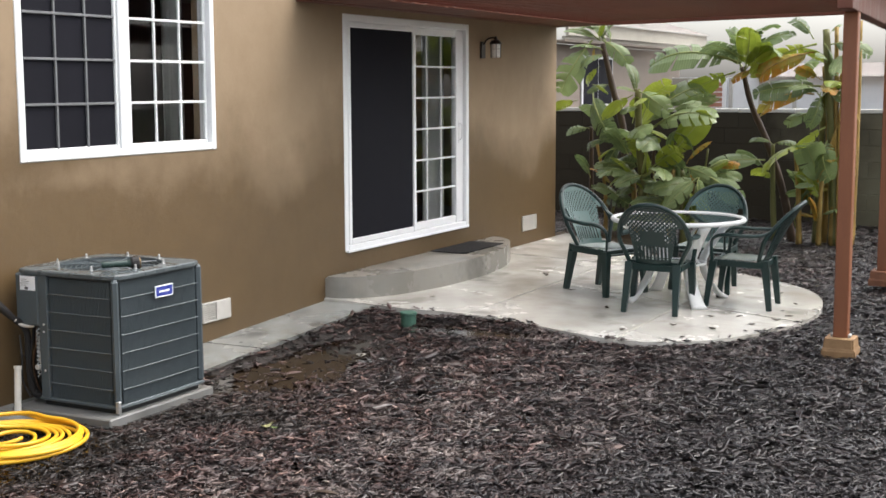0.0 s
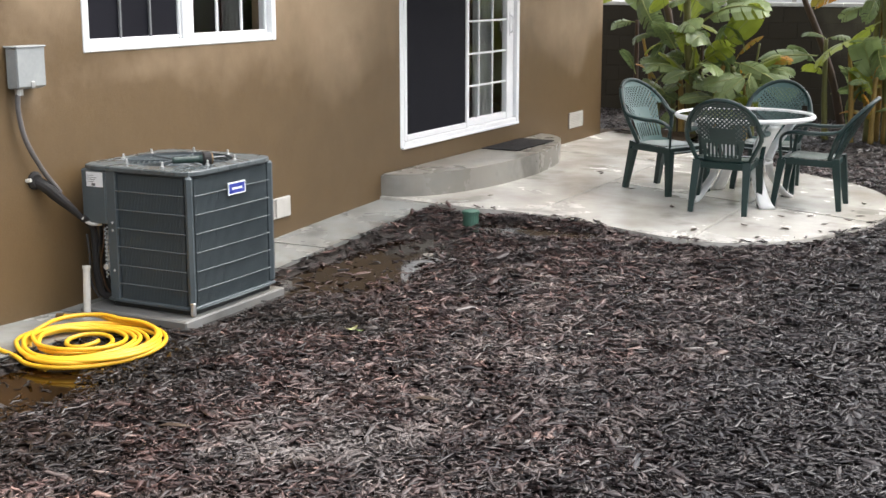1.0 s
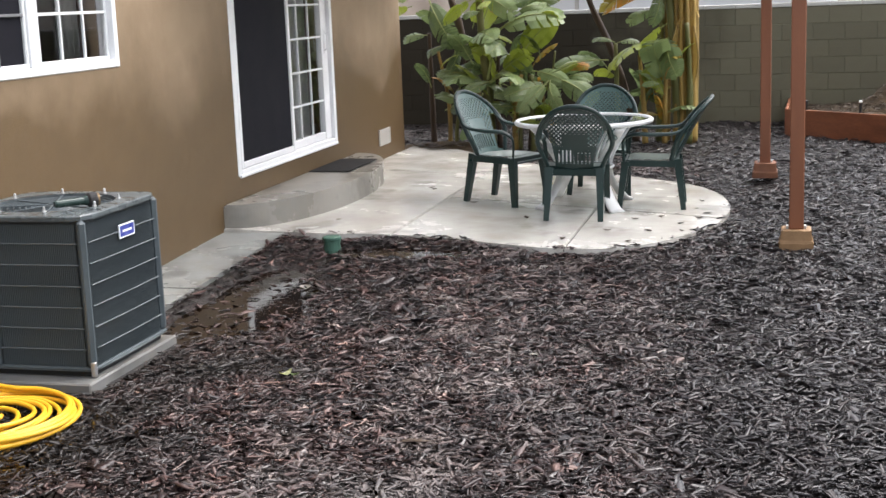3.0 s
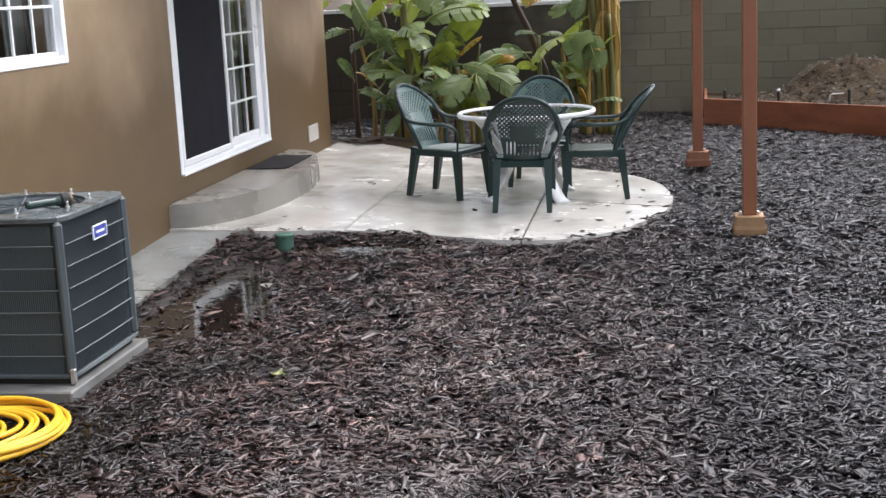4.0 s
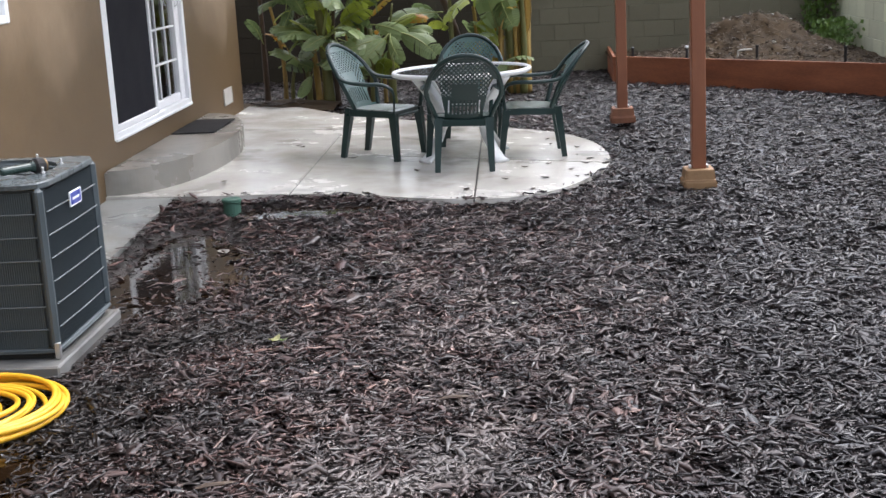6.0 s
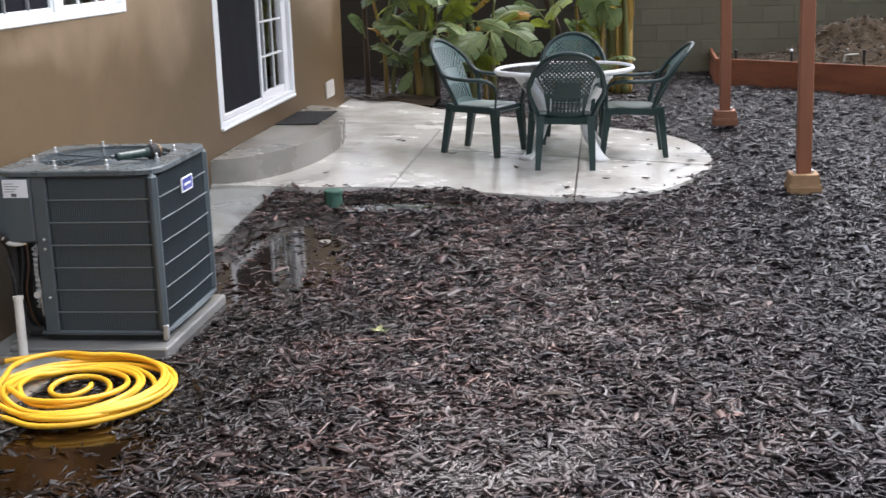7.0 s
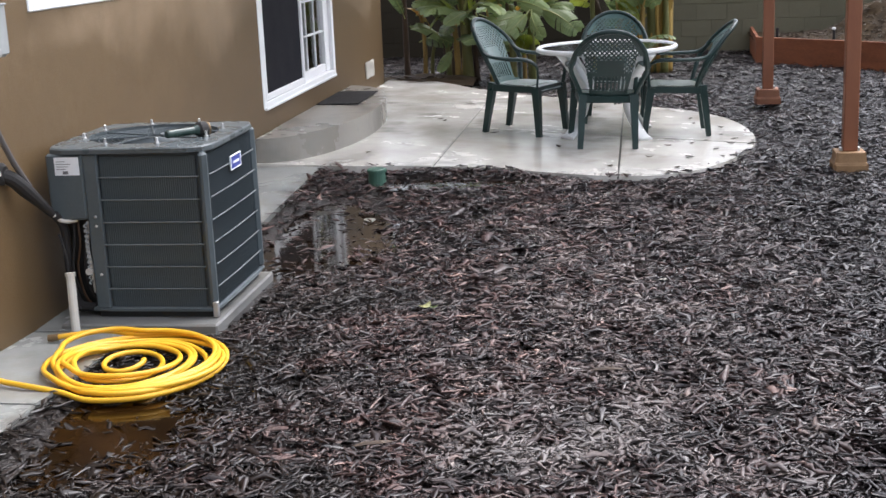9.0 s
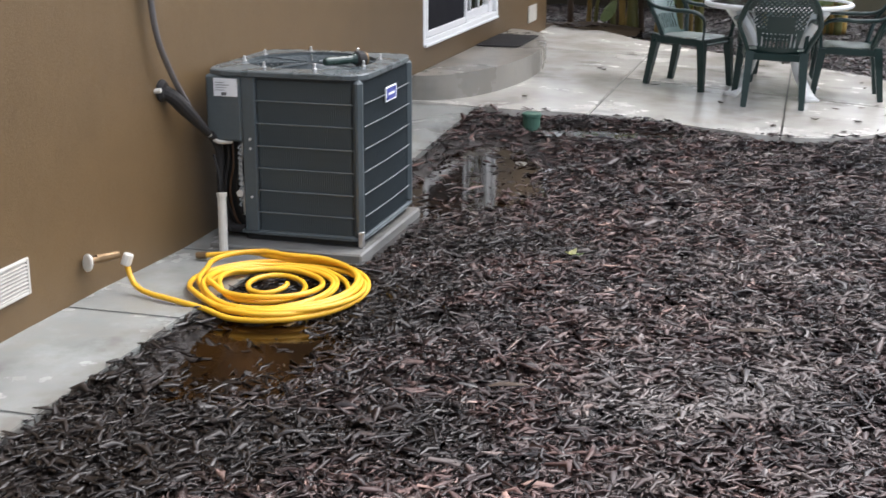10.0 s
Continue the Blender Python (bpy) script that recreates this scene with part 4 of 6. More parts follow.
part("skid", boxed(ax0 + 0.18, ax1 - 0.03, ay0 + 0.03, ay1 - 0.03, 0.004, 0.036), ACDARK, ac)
part("coil", boxed(ax0 + 0.20, ax1 - 0.03, ay0 + 0.03, ay1 - 0.03, 0.051, az1 - 0.01), ACFIN, ac)
for x, y in ((ax1 - 0.02, ay0 + 0.02), (ax1 - 0.02, ay1 - 0.02), (ax0 + 0.022, ay1 - 0.022)):
    part("corner_post", boxed(x - 0.026, x + 0.021, y - 0.021, y + 0.026, 0.051, az1, bevel=0.017), ACPAINT, ac)
cols = 0.25  # the service corner takes the first part of this side
svc = part("service_panel", boxed(ax0, ax0 + cols - 0.07, ay0 - 0.004, ay0 + 0.24, 0.485, az1, bevel=0.01), ACPAINT, ac)
part("label_plate", boxed(ax0 + 0.045, ax0 + 0.165, ay0 - 0.0065, ay0 - 0.0035, 0.70, 0.785), PAPER, svc, "white paper rating label")
for k in range(4):
    part("print_line", boxed(ax0 + 0.055, ax0 + 0.10 + 0.012 * (k % 3), ay0 - 0.0085, ay0 - 0.0065, 0.728 + 0.012 * k, 0.7305 + 0.012 * k), INK, svc)
part("print_block", boxed(ax0 + 0.085, ax0 + 0.11, ay0 - 0.0085, ay0 - 0.0065, 0.705, 0.72), INK, svc)
part("side_stile", boxed(ax0 + cols - 0.07, ax0 + cols, ay0 - 0.002, ay0 + 0.03, 0.051, az1, bevel=0.006), ACPAINT, ac)
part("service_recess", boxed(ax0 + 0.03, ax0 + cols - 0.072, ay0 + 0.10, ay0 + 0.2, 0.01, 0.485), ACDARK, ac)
for z in (0.50, 0.455, 0.22):
    part("screw", lathe(bmesh.new(), [(0.007, 0), (0.007, 0.004), (0.004, 0.007)], (ax0 + cols - 0.03, ay0 - 0.002, z), 8, pose(0, 0, 0, 90, 0, 0)), STEEL, ac)
part("service_valve", tube(tubed(spline([(ax0 + 0.16, ay0 + 0.05, 0.47), (ax0 + 0.155, ay0 + 0.02, 0.36), (ax0 + 0.165, ay0 + 0.02, 0.25), (ax0 + 0.16, ay0 + 0.05, 0.12)], 6), 0.009), [(ax0 + 0.16, ay0 - 0.01, 0.235), (ax0 + 0.16, ay0 + 0.06, 0.235)], 0.017), VENT, ac, "dull metal service valve and tube")
for k, (dx, dz, r) in enumerate(((0.075, 0.03, 0.006), (0.10, 0.0, 0.005), (0.135, 0.02, 0.007))):
    part("wire", tubed(spline([(ax0 + dx, ay0 + 0.06, 0.48), (ax0 + dx + 0.012, ay0 + 0.035, 0.36 + dz), (ax0 + dx - 0.008, ay0 + 0.03, 0.24), (ax0 + dx + 0.01, ay0 + 0.045, 0.1 + dz), (ax0 + dx + 0.05, ay0 + 0.08, 0.03)], 6), r, n=6), (RUBBER, COPPER, RUBBER)[k], ac, ("black wire", "dull copper tube", "black wire")[k])
part("wire", tubed([(ax0 + 0.163 + 0.009 * math.cos(k * 1.3), ay0 + 0.004 + 0.009 * math.sin(k * 1.3), 0.47 - 0.0052 * k) for k in range(58)], 0.0042, n=5), BOXGREY, ac, "twisted pale wires")
# louvre rails: front and yard side
for k in range(7):
    z = 0.04 + 0.1075 * k
    part("rail", tubed([(ax0 + cols, ay0 + 0.004, z), (ax1 - 0.04, ay0 + 0.004, z)], 0.0038, n=6), ACRAIL, ac)
    part("rail", tubed(spline([(ax1 - 0.004, ay0 + 0.05, z), (ax1 + 0.001, (ay0 + ay1) / 2, z), (ax1 - 0.004, ay1 - 0.05, z)], 4), 0.0038, n=6), ACRAIL, ac)
    part("rail", tubed([(ax0 + 0.05, ay1 - 0.004, z), (ax1 - 0.05, ay1 - 0.004, z)], 0.0042, n=6), ACPAINT, ac)
slat = mesh_of("louvre", boxed(-0.0012, 0.0012, -0.0072, 0.0072, 0.056, az1 - 0.02), ACPAINT)
k = 0
x = ax0 + cols + 0.012
while x < ax1 - 0.06:
    o = new("louvre", slat)
    o.parent, o.location = ac, (x, ay0 + 0.018, 0)
    o.rotation_euler = (0, 0, radians(68))
    x += 0.0105
y = ay0 + 0.065
while y < ay1 - 0.06:
    o = new("louvre", slat)
    o.parent, o.location = ac, (ax1 - 0.016, y, 0)
    o.rotation_euler = (0, 0, radians(22))
    y += 0.0105
# lid with the fan opening
lid = bmesh.new()
R, cx, cy, zt = 0.315, (ax0 + ax1) / 2, (ay0 + ay1) / 2, 0.825
N = 48
outer = []
hx, hy = (ax1 - ax0) / 2 + 0.012, (ay1 - ay0) / 2 + 0.012
for i in range(N):
    a = 2 * math.pi * i / N
    c, s = math.cos(a), math.sin(a)
    q = (abs(c) ** 9 + abs(s) ** 9) ** (-1 / 9)
    outer.append((cx + hx * q * c, cy + hy * q * s))
inner = [(cx + R * math.cos(2 * math.pi * i / N), cy + R * math.sin(2 * math.pi * i / N)) for i in range(N)]
loops = []
for line, z in ((outer, zt - 0.026), (outer, zt - 0.006), ([(cx + (x - cx) * 0.985, cy + (y - cy) * 0.985) for x, y in outer], zt), (inner, zt + 0.004), (inner, zt - 0.09)):
    loops.append([lid.verts.new((x, y, z)) for x, y in line])
for a, b in zip(loops, loops[1:]):
    for i in range(N):
        lid.faces.new((a[i], a[(i + 1) % N], b[(i + 1) % N], b[i]))
lid_ob = part("lid", lid, ACLID, ac, "wet grey sheet-metal lid")
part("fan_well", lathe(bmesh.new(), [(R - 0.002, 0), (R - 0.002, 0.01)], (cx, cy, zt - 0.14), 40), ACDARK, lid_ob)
for k in range(9):
    r = 0.05 + 0.031 * k
    part("grille_ring", tubed([(cx + r * math.cos(2 * math.pi * i / 40), cy + r * math.sin(2 * math.pi * i / 40), zt - 0.012) for i in range(41)], 0.0032, n=5, cap=False), ACPAINT, lid_ob)
for k in range(8):
    a = 2 * math.pi * (k + 0.5) / 8
    part("grille_spoke", tubed([(cx + 0.04 * math.cos(a), cy + 0.04 * math.sin(a), zt - 0.006), (cx + R * math.cos(a), cy + R * math.sin(a), zt - 0.006)], 0.004, n=5), ACPAINT, lid_ob)
    rr = R + 0.018
    part("bolt", lathe(bmesh.new(), [(0.012, 0), (0.012, 0.006), (0.007, 0.008), (0.007, 0.026), (0.003, 0.029)], (cx + rr * math.cos(a), cy + rr * math.sin(a), zt + 0.003), 8), STEEL, lid_ob, "bright steel bolt")
part("fan_hub", lathe(bmesh.new(), [(0.075, 0), (0.075, 0.04), (0.05, 0.06)], (cx, cy, zt - 0.12), 20), ACPAINT, lid_ob)
for k in range(3):
    part("fan_blade", boxed(0.07, 0.29, -0.075, 0.075, -0.004, 0.004, bevel=0.003, m=pose(cx, cy, zt - 0.095, 0, 0, 120 * k + 20) @ pose(0, 0, 0, 24, 0, 0)), ACPAINT, lid_ob)
badge = part("badge", boxed(ax1 + 0.001, ax1 + 0.009, -3.585, -3.43, 0.652, 0.714, bevel=0.003), BLUE, ac, "blue maker's badge with pale rim")
part("badge_rim", ring(-3.59, -3.425, 0.647, 0.719, 0.008, ax1 + 0.001, ax1 + 0.0105, bevel=0.002), PAPER, badge)
part("badge_bar", boxed(ax1 + 0.0092, ax1 + 0.0105, -3.555, -3.46, 0.677, 0.689), PAPER, badge)
part("corner_clip", boxed(ax1 - 0.022, ax1 + 0.004, ay0 - 0.004, ay0 + 0.022, 0.009, 0.085, bevel=0.004), STEEL, ac, "galvanised hold-down clip")

# hose nozzle lying on the lid
nz = thing("hose_nozzle", "dark green hose nozzle with brass ring lying on the lid", "nozzle")
m = pose(0.71, -3.68, zt + 0.034, 0, 90, 52)
part("barrel", lathe(bmesh.new(), [(0.016, -0.13), (0.02, -0.12), (0.02, 0.02), (0.028, 0.04)], (0, 0, 0), 14, m), NOZZLE, nz)
part("head", lathe(bmesh.new(), [(0.028, 0.041), (0.038, 0.05), (0.038, 0.085), (0.033, 0.092)], (0, 0, 0), 16, m), RUBBER, nz)
part("ring", lathe(bmesh.new(), [(0.034, 0.0925), (0.034, 0.1), (0.024, 0.102), (0.02, 0.096)], (0, 0, 0), 16, m), BRASS, nz)

# ---------- things on the house wall ----------


def floor_vent(y0, y1, z0, z1, n, label):
    v = thing("foundation_vent", label, "vent", "foundation vents")
    part("frame", ring(y0, y1, z0, z1, 0.014, 0.002, 0.018, bevel=0.003), VENT, v)
    part("backing", boxed(0.002, 0.004, y0 + 0.014, y1 - 0.014, z0 + 0.014, z1 - 0.014), VENT, v)
    for k in range(n):
        z = z0 + 0.022 + (z1 - z0 - 0.044) * k / (n - 1)
        part("slat", boxed(-0.001, 0.013, y0 + 0.014, y1 - 0.014, -0.003, 0.003, m=Matrix.Translation((0.004, 0, z)) @ Matrix.Rotation(radians(25), 4, "Y")), VENT, v)
    return v


floor_vent(3.79, 4.185, 0.265, 0.435, 8, "pale metal foundation vent low on the stucco")
floor_vent(-2.04, -1.70, 0.165, 0.315, 8, "pale metal foundation vent behind the air conditioner")
floor_vent(-5.73, -5.375, 0.15, 0.295, 8, "pale louvred foundation vent near the tap")
part("vent_flap", boxed(0.019, 0.023, -1.885, -1.705, 0.17, 0.312, bevel=0.002), VENT, bpy.data.objects["foundation_vent.001"])

disc = thing("disconnect_box", "grey metal electrical disconnect box on the stucco", "electrical box")
part("body", boxed(0.002, 0.085, -4.375, -4.175, 1.28, 1.50, bevel=0.008), BOXGREY, disc)
part("cover", boxed(0.0855, 0.094, -4.378, -4.172, 1.29, 1.505, bevel=0.004), BOXGREY, disc)
part("top_flange", boxed(0.002, 0.10, -4.385, -4.165, 1.501, 1.511, bevel=0.003), BOXGREY, disc)
part("hasp", boxed(0.0945, 0.10, -4.29, -4.26, 1.285, 1.32, bevel=0.002), STEEL, disc)
conduit = thing("conduit", "grey flexible conduit hanging from the box to the unit", "conduit")
part("whip", tubed(spline([(0.045, -4.33, 1.29), (0.045, -4.345, 1.17), (0.05, -4.31, 1.0), (0.06, -4.22, 0.84), (0.065, -4.15, 0.75), (0.07, -4.09, 0.68)], 8), 0.0145, n=10), WHIP, conduit)
part("connector", lathe(bmesh.new(), [(0.022, 0), (0.022, 0.03), (0.017, 0.045)], (0.045, -4.33, 1.245), 10), STEEL, conduit)
part("elbow", tubed(spline([(0.115, -3.985, 0.525), (0.135, -3.955, 0.49), (0.165, -3.935, 0.478), (0.2, -3.91, 0.48)], 6), 0.010, n=10), VENT, conduit, "dull metal elbow fitting")
lines = thing("refrigerant_line", "black foam-wrapped refrigerant line out of the stucco wall", "pipe")
part("foam", tubed(spline([(-0.03, -4.22, 0.765), (0.035, -4.19, 0.735), (0.065, -4.12, 0.665), (0.09, -4.05, 0.595), (0.115, -3.985, 0.525)], 6), [0.034] * 12 + [0.034 - 0.0014 * k for k in range(13)], n=12), RUBBER, lines)
part("foam", tubed(spline([(0.12, -3.975, 0.52), (0.125, -3.90, 0.44), (0.125, -3.89, 0.3), (0.13, -3.89, 0.16), (0.16, -3.89, 0.06), (0.24, -3.88, 0.045)], 6), 0.021, n=10), RUBBER, lines)
part("wall_collar", lathe(bmesh.new(), [(0.052, 0), (0.052, 0.012), (0.036, 0.026)], (0.0, -4.215, 0.76), 14, pose(0, 0, 0, 0, 90, 0)), RUBBER, lines)
part("strap", tubed([(0.0, -4.275, 0.765), (0.03, -4.27, 0.77)], 0.011, n=8), PVC, lines, "pale plastic plug")
drain = tagged(part("drain_pipe", tube(tubed([(0.215, -4.085, -0.03), (0.205, -4.06, 0.25)], 0.021, n=12), [(0.206, -4.062, 0.245), (0.205, -4.06, 0.262)], 0.025, n=12), PVC), "short white plastic drain pipe standing on the walk", "pipe")
lead = tagged(part("thin_cable", tubed(spline([(0.12, -3.95, 0.42), (0.16, -3.98, 0.3), (0.15, -3.97, 0.15), (0.19, -3.95, 0.05)], 6), 0.006, n=6), RUBBER), "thin black cable hanging beside the unit", "cable")

# tap
tap = thing("garden_tap", "weathered brass garden tap with white handle on the wall", "tap")
part("pipe", tubed([(-0.02, -4.95, 0.17), (0.05, -4.95, 0.172)], 0.013, n=10), BRASS, tap)
part("body", tube(tubed([(0.05, -4.95, 0.172), (0.075, -4.92, 0.172), (0.11, -4.87, 0.175)], [0.019, 0.02, 0.016], n=10), [(0.06, -4.945, 0.17), (0.045, -4.98, 0.172)], 0.014, n=10), BRASS, tap)
part("handle", lathe(bmesh.new(), [(0.008, 0), (0.036, 0.004), (0.038, 0.012), (0.03, 0.016), (0.01, 0.014)], (0.04, -4.985, 0.165), 12, pose(0, 0, 0, 80, 0, -30)), PVC, tap, "white wheel handle")
part("coupling", lathe(bmesh.new(), [(0.02, 0), (0.022, 0.01), (0.022, 0.045), (0.018, 0.05)], (0.125, -4.85, 0.125), 12, pose(0, 0, 0, -12, 18, 0)), PVC, tap, "white hose coupling")

# yellow hose
hose = thing("garden_hose", "bright yellow garden hose coiled on the wet mulch", "hose")
hc = Vector((0.715, -4.615, 0))


def floor_at(x, y):
    if x < 0.51:
        return walk_z(x, y)
    return max(float(ground_z(x, y)), -0.034)


# three wide turns lie close together, four narrower ones slumped to one side, a small loop in the middle
turns = [(r, Vector((dx, dy, 0)), z) for r, dx, dy, z in (
    (0.378, 0.0, 0.0, 0.0), (0.366, 0.004, 0.012, 0.021), (0.335, 0.02, -0.022, 0.006), (0.285, -0.03, -0.012, 0.026),
    (0.265, -0.022, -0.035, 0.006), (0.245, -0.045, -0.004, 0.040), (0.212, -0.032, -0.028, 0.022), (0.074, -0.045, 0.004, 0.012))]
line = [Vector((0.13, -4.845, 0.125)), Vector((0.16, -4.86, 0.06)), Vector((0.235, -4.90, 0.032)), Vector((0.40, -4.955, 0.026))]
total, start = 7.4, -118
for i in range(int(total * 20) + 1):
    u = i / 20
    k = min(int(u), 7)
    f = u - k
    r0, o0, z0 = turns[k]
    r1, o1, z1 = turns[min(k + 1, 7)]
    r, o, z = r0 + (r1 - r0) * f, o0.lerp(o1, f), z0 + (z1 - z0) * f
    a = radians(start + 360 * u)
    r *= 1 + 0.045 * math.sin(2 * a + 1.7 * u) * min(1, u)
    p = hc + o + Vector((r * math.cos(a), r * 1.04 * math.sin(a), 0))
    p.z = max(floor_at(p.x, p.y), -0.02) + 0.015 + z + 0.008 * math.sin(a * 1.3)
    line.append(p)
part("hose_tube", tubed(spline(line, 3), 0.0118, n=10), HOSE, hose, smooth=True)


def ring_point(r, deg, z):
    return hc + Vector((r * math.cos(radians(deg)), r * 1.04 * math.sin(radians(deg)), z))


loose = [Vector((0.205, -4.265, 0.012)), Vector((0.30, -4.245, 0.022)), Vector((0.42, -4.235, 0.035))] + [ring_point(0.368 - 0.0002 * k, 112 - k, 0.028 - 0.00006 * k) for k in range(0, 221, 17)]
loose.append(ring_point(0.29, -125, -0.005))
part("hose_tube", tubed(spline(loose, 5), 0.0118, n=10), HOSE, hose, smooth=True)
arch = [ring_point(0.30, 215, 0.0), ring_point(0.345, 190, 0.03)] + [ring_point(0.365 + 0.075 * math.sin(radians((170 - a) * 3)), a, 0.05) for a in range(170, 111, -10)] + [ring_point(0.352 - 0.0002 * k, 106 - k, 0.045 - 0.00015 * k) for k in range(0, 190, 18)]
arch.append(ring_point(0.27, -92, 0.0))
part("hose_tube", tubed(spline(arch, 5), 0.0118, n=10), HOSE, hose, smooth=True)
part("hose_end", tubed([(0.165, -4.272, 0.01), (0.212, -4.264, 0.013)], 0.0165, n=10), BRASS, hose, "dull brass hose end")

# wall lantern
lamp = thing("wall_lantern", "dark bronze wall lantern with frosted glass, unlit", "wall lamp")
part("back_plate", boxed(0.002, 0.022, 2.70, 2.80, 2.19, 2.36, bevel=0.006), LAMP_BRONZE, lamp)
part("arm", tubed(spline([(0.02, 2.75, 2.33), (0.06, 2.755, 2.385), (0.12, 2.76, 2.40), (0.155, 2.76, 2.385)], 6), 0.009), LAMP_BRONZE, lamp)
part("cap", lathe(bmesh.new(), [(0.062, 0), (0.066, 0.008), (0.045, 0.035), (0.018, 0.05), (0.012, 0.075), (0.004, 0.08)], (0.155, 2.76, 2.335), 12), LAMP_BRONZE, lamp)
part("glass", lathe(bmesh.new(), [(0.045, 0), (0.052, 0.01), (0.054, 0.13), (0.05, 0.135)], (0.155, 2.76, 2.198), 14), LAMP_GLASS, lamp)
for k in range(6):
    a = 2 * math.pi * k / 6
    part("rib", tubed([(0.155 + 0.055 * math.cos(a), 2.76 + 0.055 * math.sin(a), 2.195), (0.155 + 0.058 * math.cos(a), 2.76 + 0.058 * math.sin(a), 2.337)], 0.0035, n=5), LAMP_BRONZE, lamp)
part("base", lathe(bmesh.new(), [(0.02, -0.015), (0.05, 0), (0.056, 0.008)], (0.155, 2.76, 2.277), 12), LAMP_BRONZE, lamp)

# door mat
mat_ob = thing("door_mat", "black rubber door mat lying on the concrete step", "door mat")
part("sheet", boxed(0.02, 0.40, 1.53, 2.43, 0.297, 0.306, bevel=0.003, m=Matrix.Identity(4)), MAT_BLACK, mat_ob)
part("border", ring(1.535, 2.425, -0.395, -0.025, 0.03, 0.3065, 0.3095, bevel=0.001), MAT_BLACK, mat_ob).rotation_euler = (0, radians(90), 0)
bpy.data.objects["border"].location = (0, 0, 0.616)

# valve riser
cap = thing("irrigation_riser", "grey-green plastic irrigation riser standing in the mulch", "irrigation riser")
part("pipe", lathe(bmesh.new(), [(0.062, -0.05), (0.062, 0.055), (0.058, 0.06)], (0.985, -0.66, 0.035), 18), GREEN_PLASTIC, cap)
part("cap", lathe(bmesh.new(), [(0.07, 0.0), (0.07, 0.018), (0.062, 0.024), (0.02, 0.026)], (0.985, -0.66, 0.096), 18), GREEN_PLASTIC, cap)

# ---------- table and chairs ----------
TX, TY = 2.56, 1.385
tz = patio_z(TX, TY)
table = thing("patio_table", "round white metal patio table with grey glass top", "table")
rim = [(TX + 0.565 * math.cos(2 * math.pi * k / 64), TY + 0.565 * math.sin(2 * math.pi * k / 64), tz + 0.715) for k in range(65)]
part("rim", tubed(rim, 0.021, n=10, cap=False), WHITE_METAL, table, smooth=True)
gl = part("glass_top", lathe(bmesh.new(), [(0.546, 0), (0.547, 0.003), (0.547, 0.005), (0.546, 0.008)], (TX, TY, tz + 0.715), 64), TABLE_GLASS, table, "smoked glass top")
for k, (dx, dy) in enumerate(((-1, -1), (1, -1), (1, 1), (-1, 1))):
    a = math.atan2(dy * 0.36, dx * 0.31)
    c, s = math.cos(a), math.sin(a)
    prof = [(0.555, 0.70), (0.47, 0.62), (0.38, 0.52), (0.30, 0.42), (0.265, 0.33), (0.29, 0.22), (0.37, 0.11), (0.44, 0.035), (0.49, 0.008)]
    leg = part("leg", tubed(spline([(TX + r * c, TY + r * s, patio_z(TX + r * c, TY + r * s) + z) for r, z in prof], 5), [0.019 + 0.006 * max(0, (k - 30) / 10) for k in range(41)], n=8, flat=3.0, up=(-s, c, 0)), WHITE_METAL, table, smooth=True)
    prof2 = [(0.40, 0.70), (0.30, 0.60), (0.21, 0.47), (0.19, 0.36), (0.265, 0.27)]
    part("brace", tubed(spline([(TX + r * c, TY + r * s, tz + z) for r, z in prof2], 5), 0.012, n=8, up=(-s, c, 0)), WHITE_METAL, leg, smooth=True)
part("hub_ring", tubed([(TX + 0.245 * math.cos(2 * math.pi * k / 32), TY + 0.245 * math.sin(2 * math.pi * k / 32), tz + 0.33) for k in range(33)], 0.011, n=8, cap=False), WHITE_METAL, table)


def back_point(u, z):
    """Place on the chair's back: u across, z up; it leans back and wraps forward at the sides."""
    h = (z - 0.40) / 0.52
    return Vector((u, -0.205 - 0.235 * h - 0.035 * h * h + 1.15 * u * u * (1 - 0.35 * h), z))


def half_width(z):
    if z < 0.60:
        return 0.205 + 0.085 * (z - 0.40) / 0.20
    return 0.292 * math.sqrt(max(0.0, 1 - ((z - 0.60) / 0.325) ** 2.3))


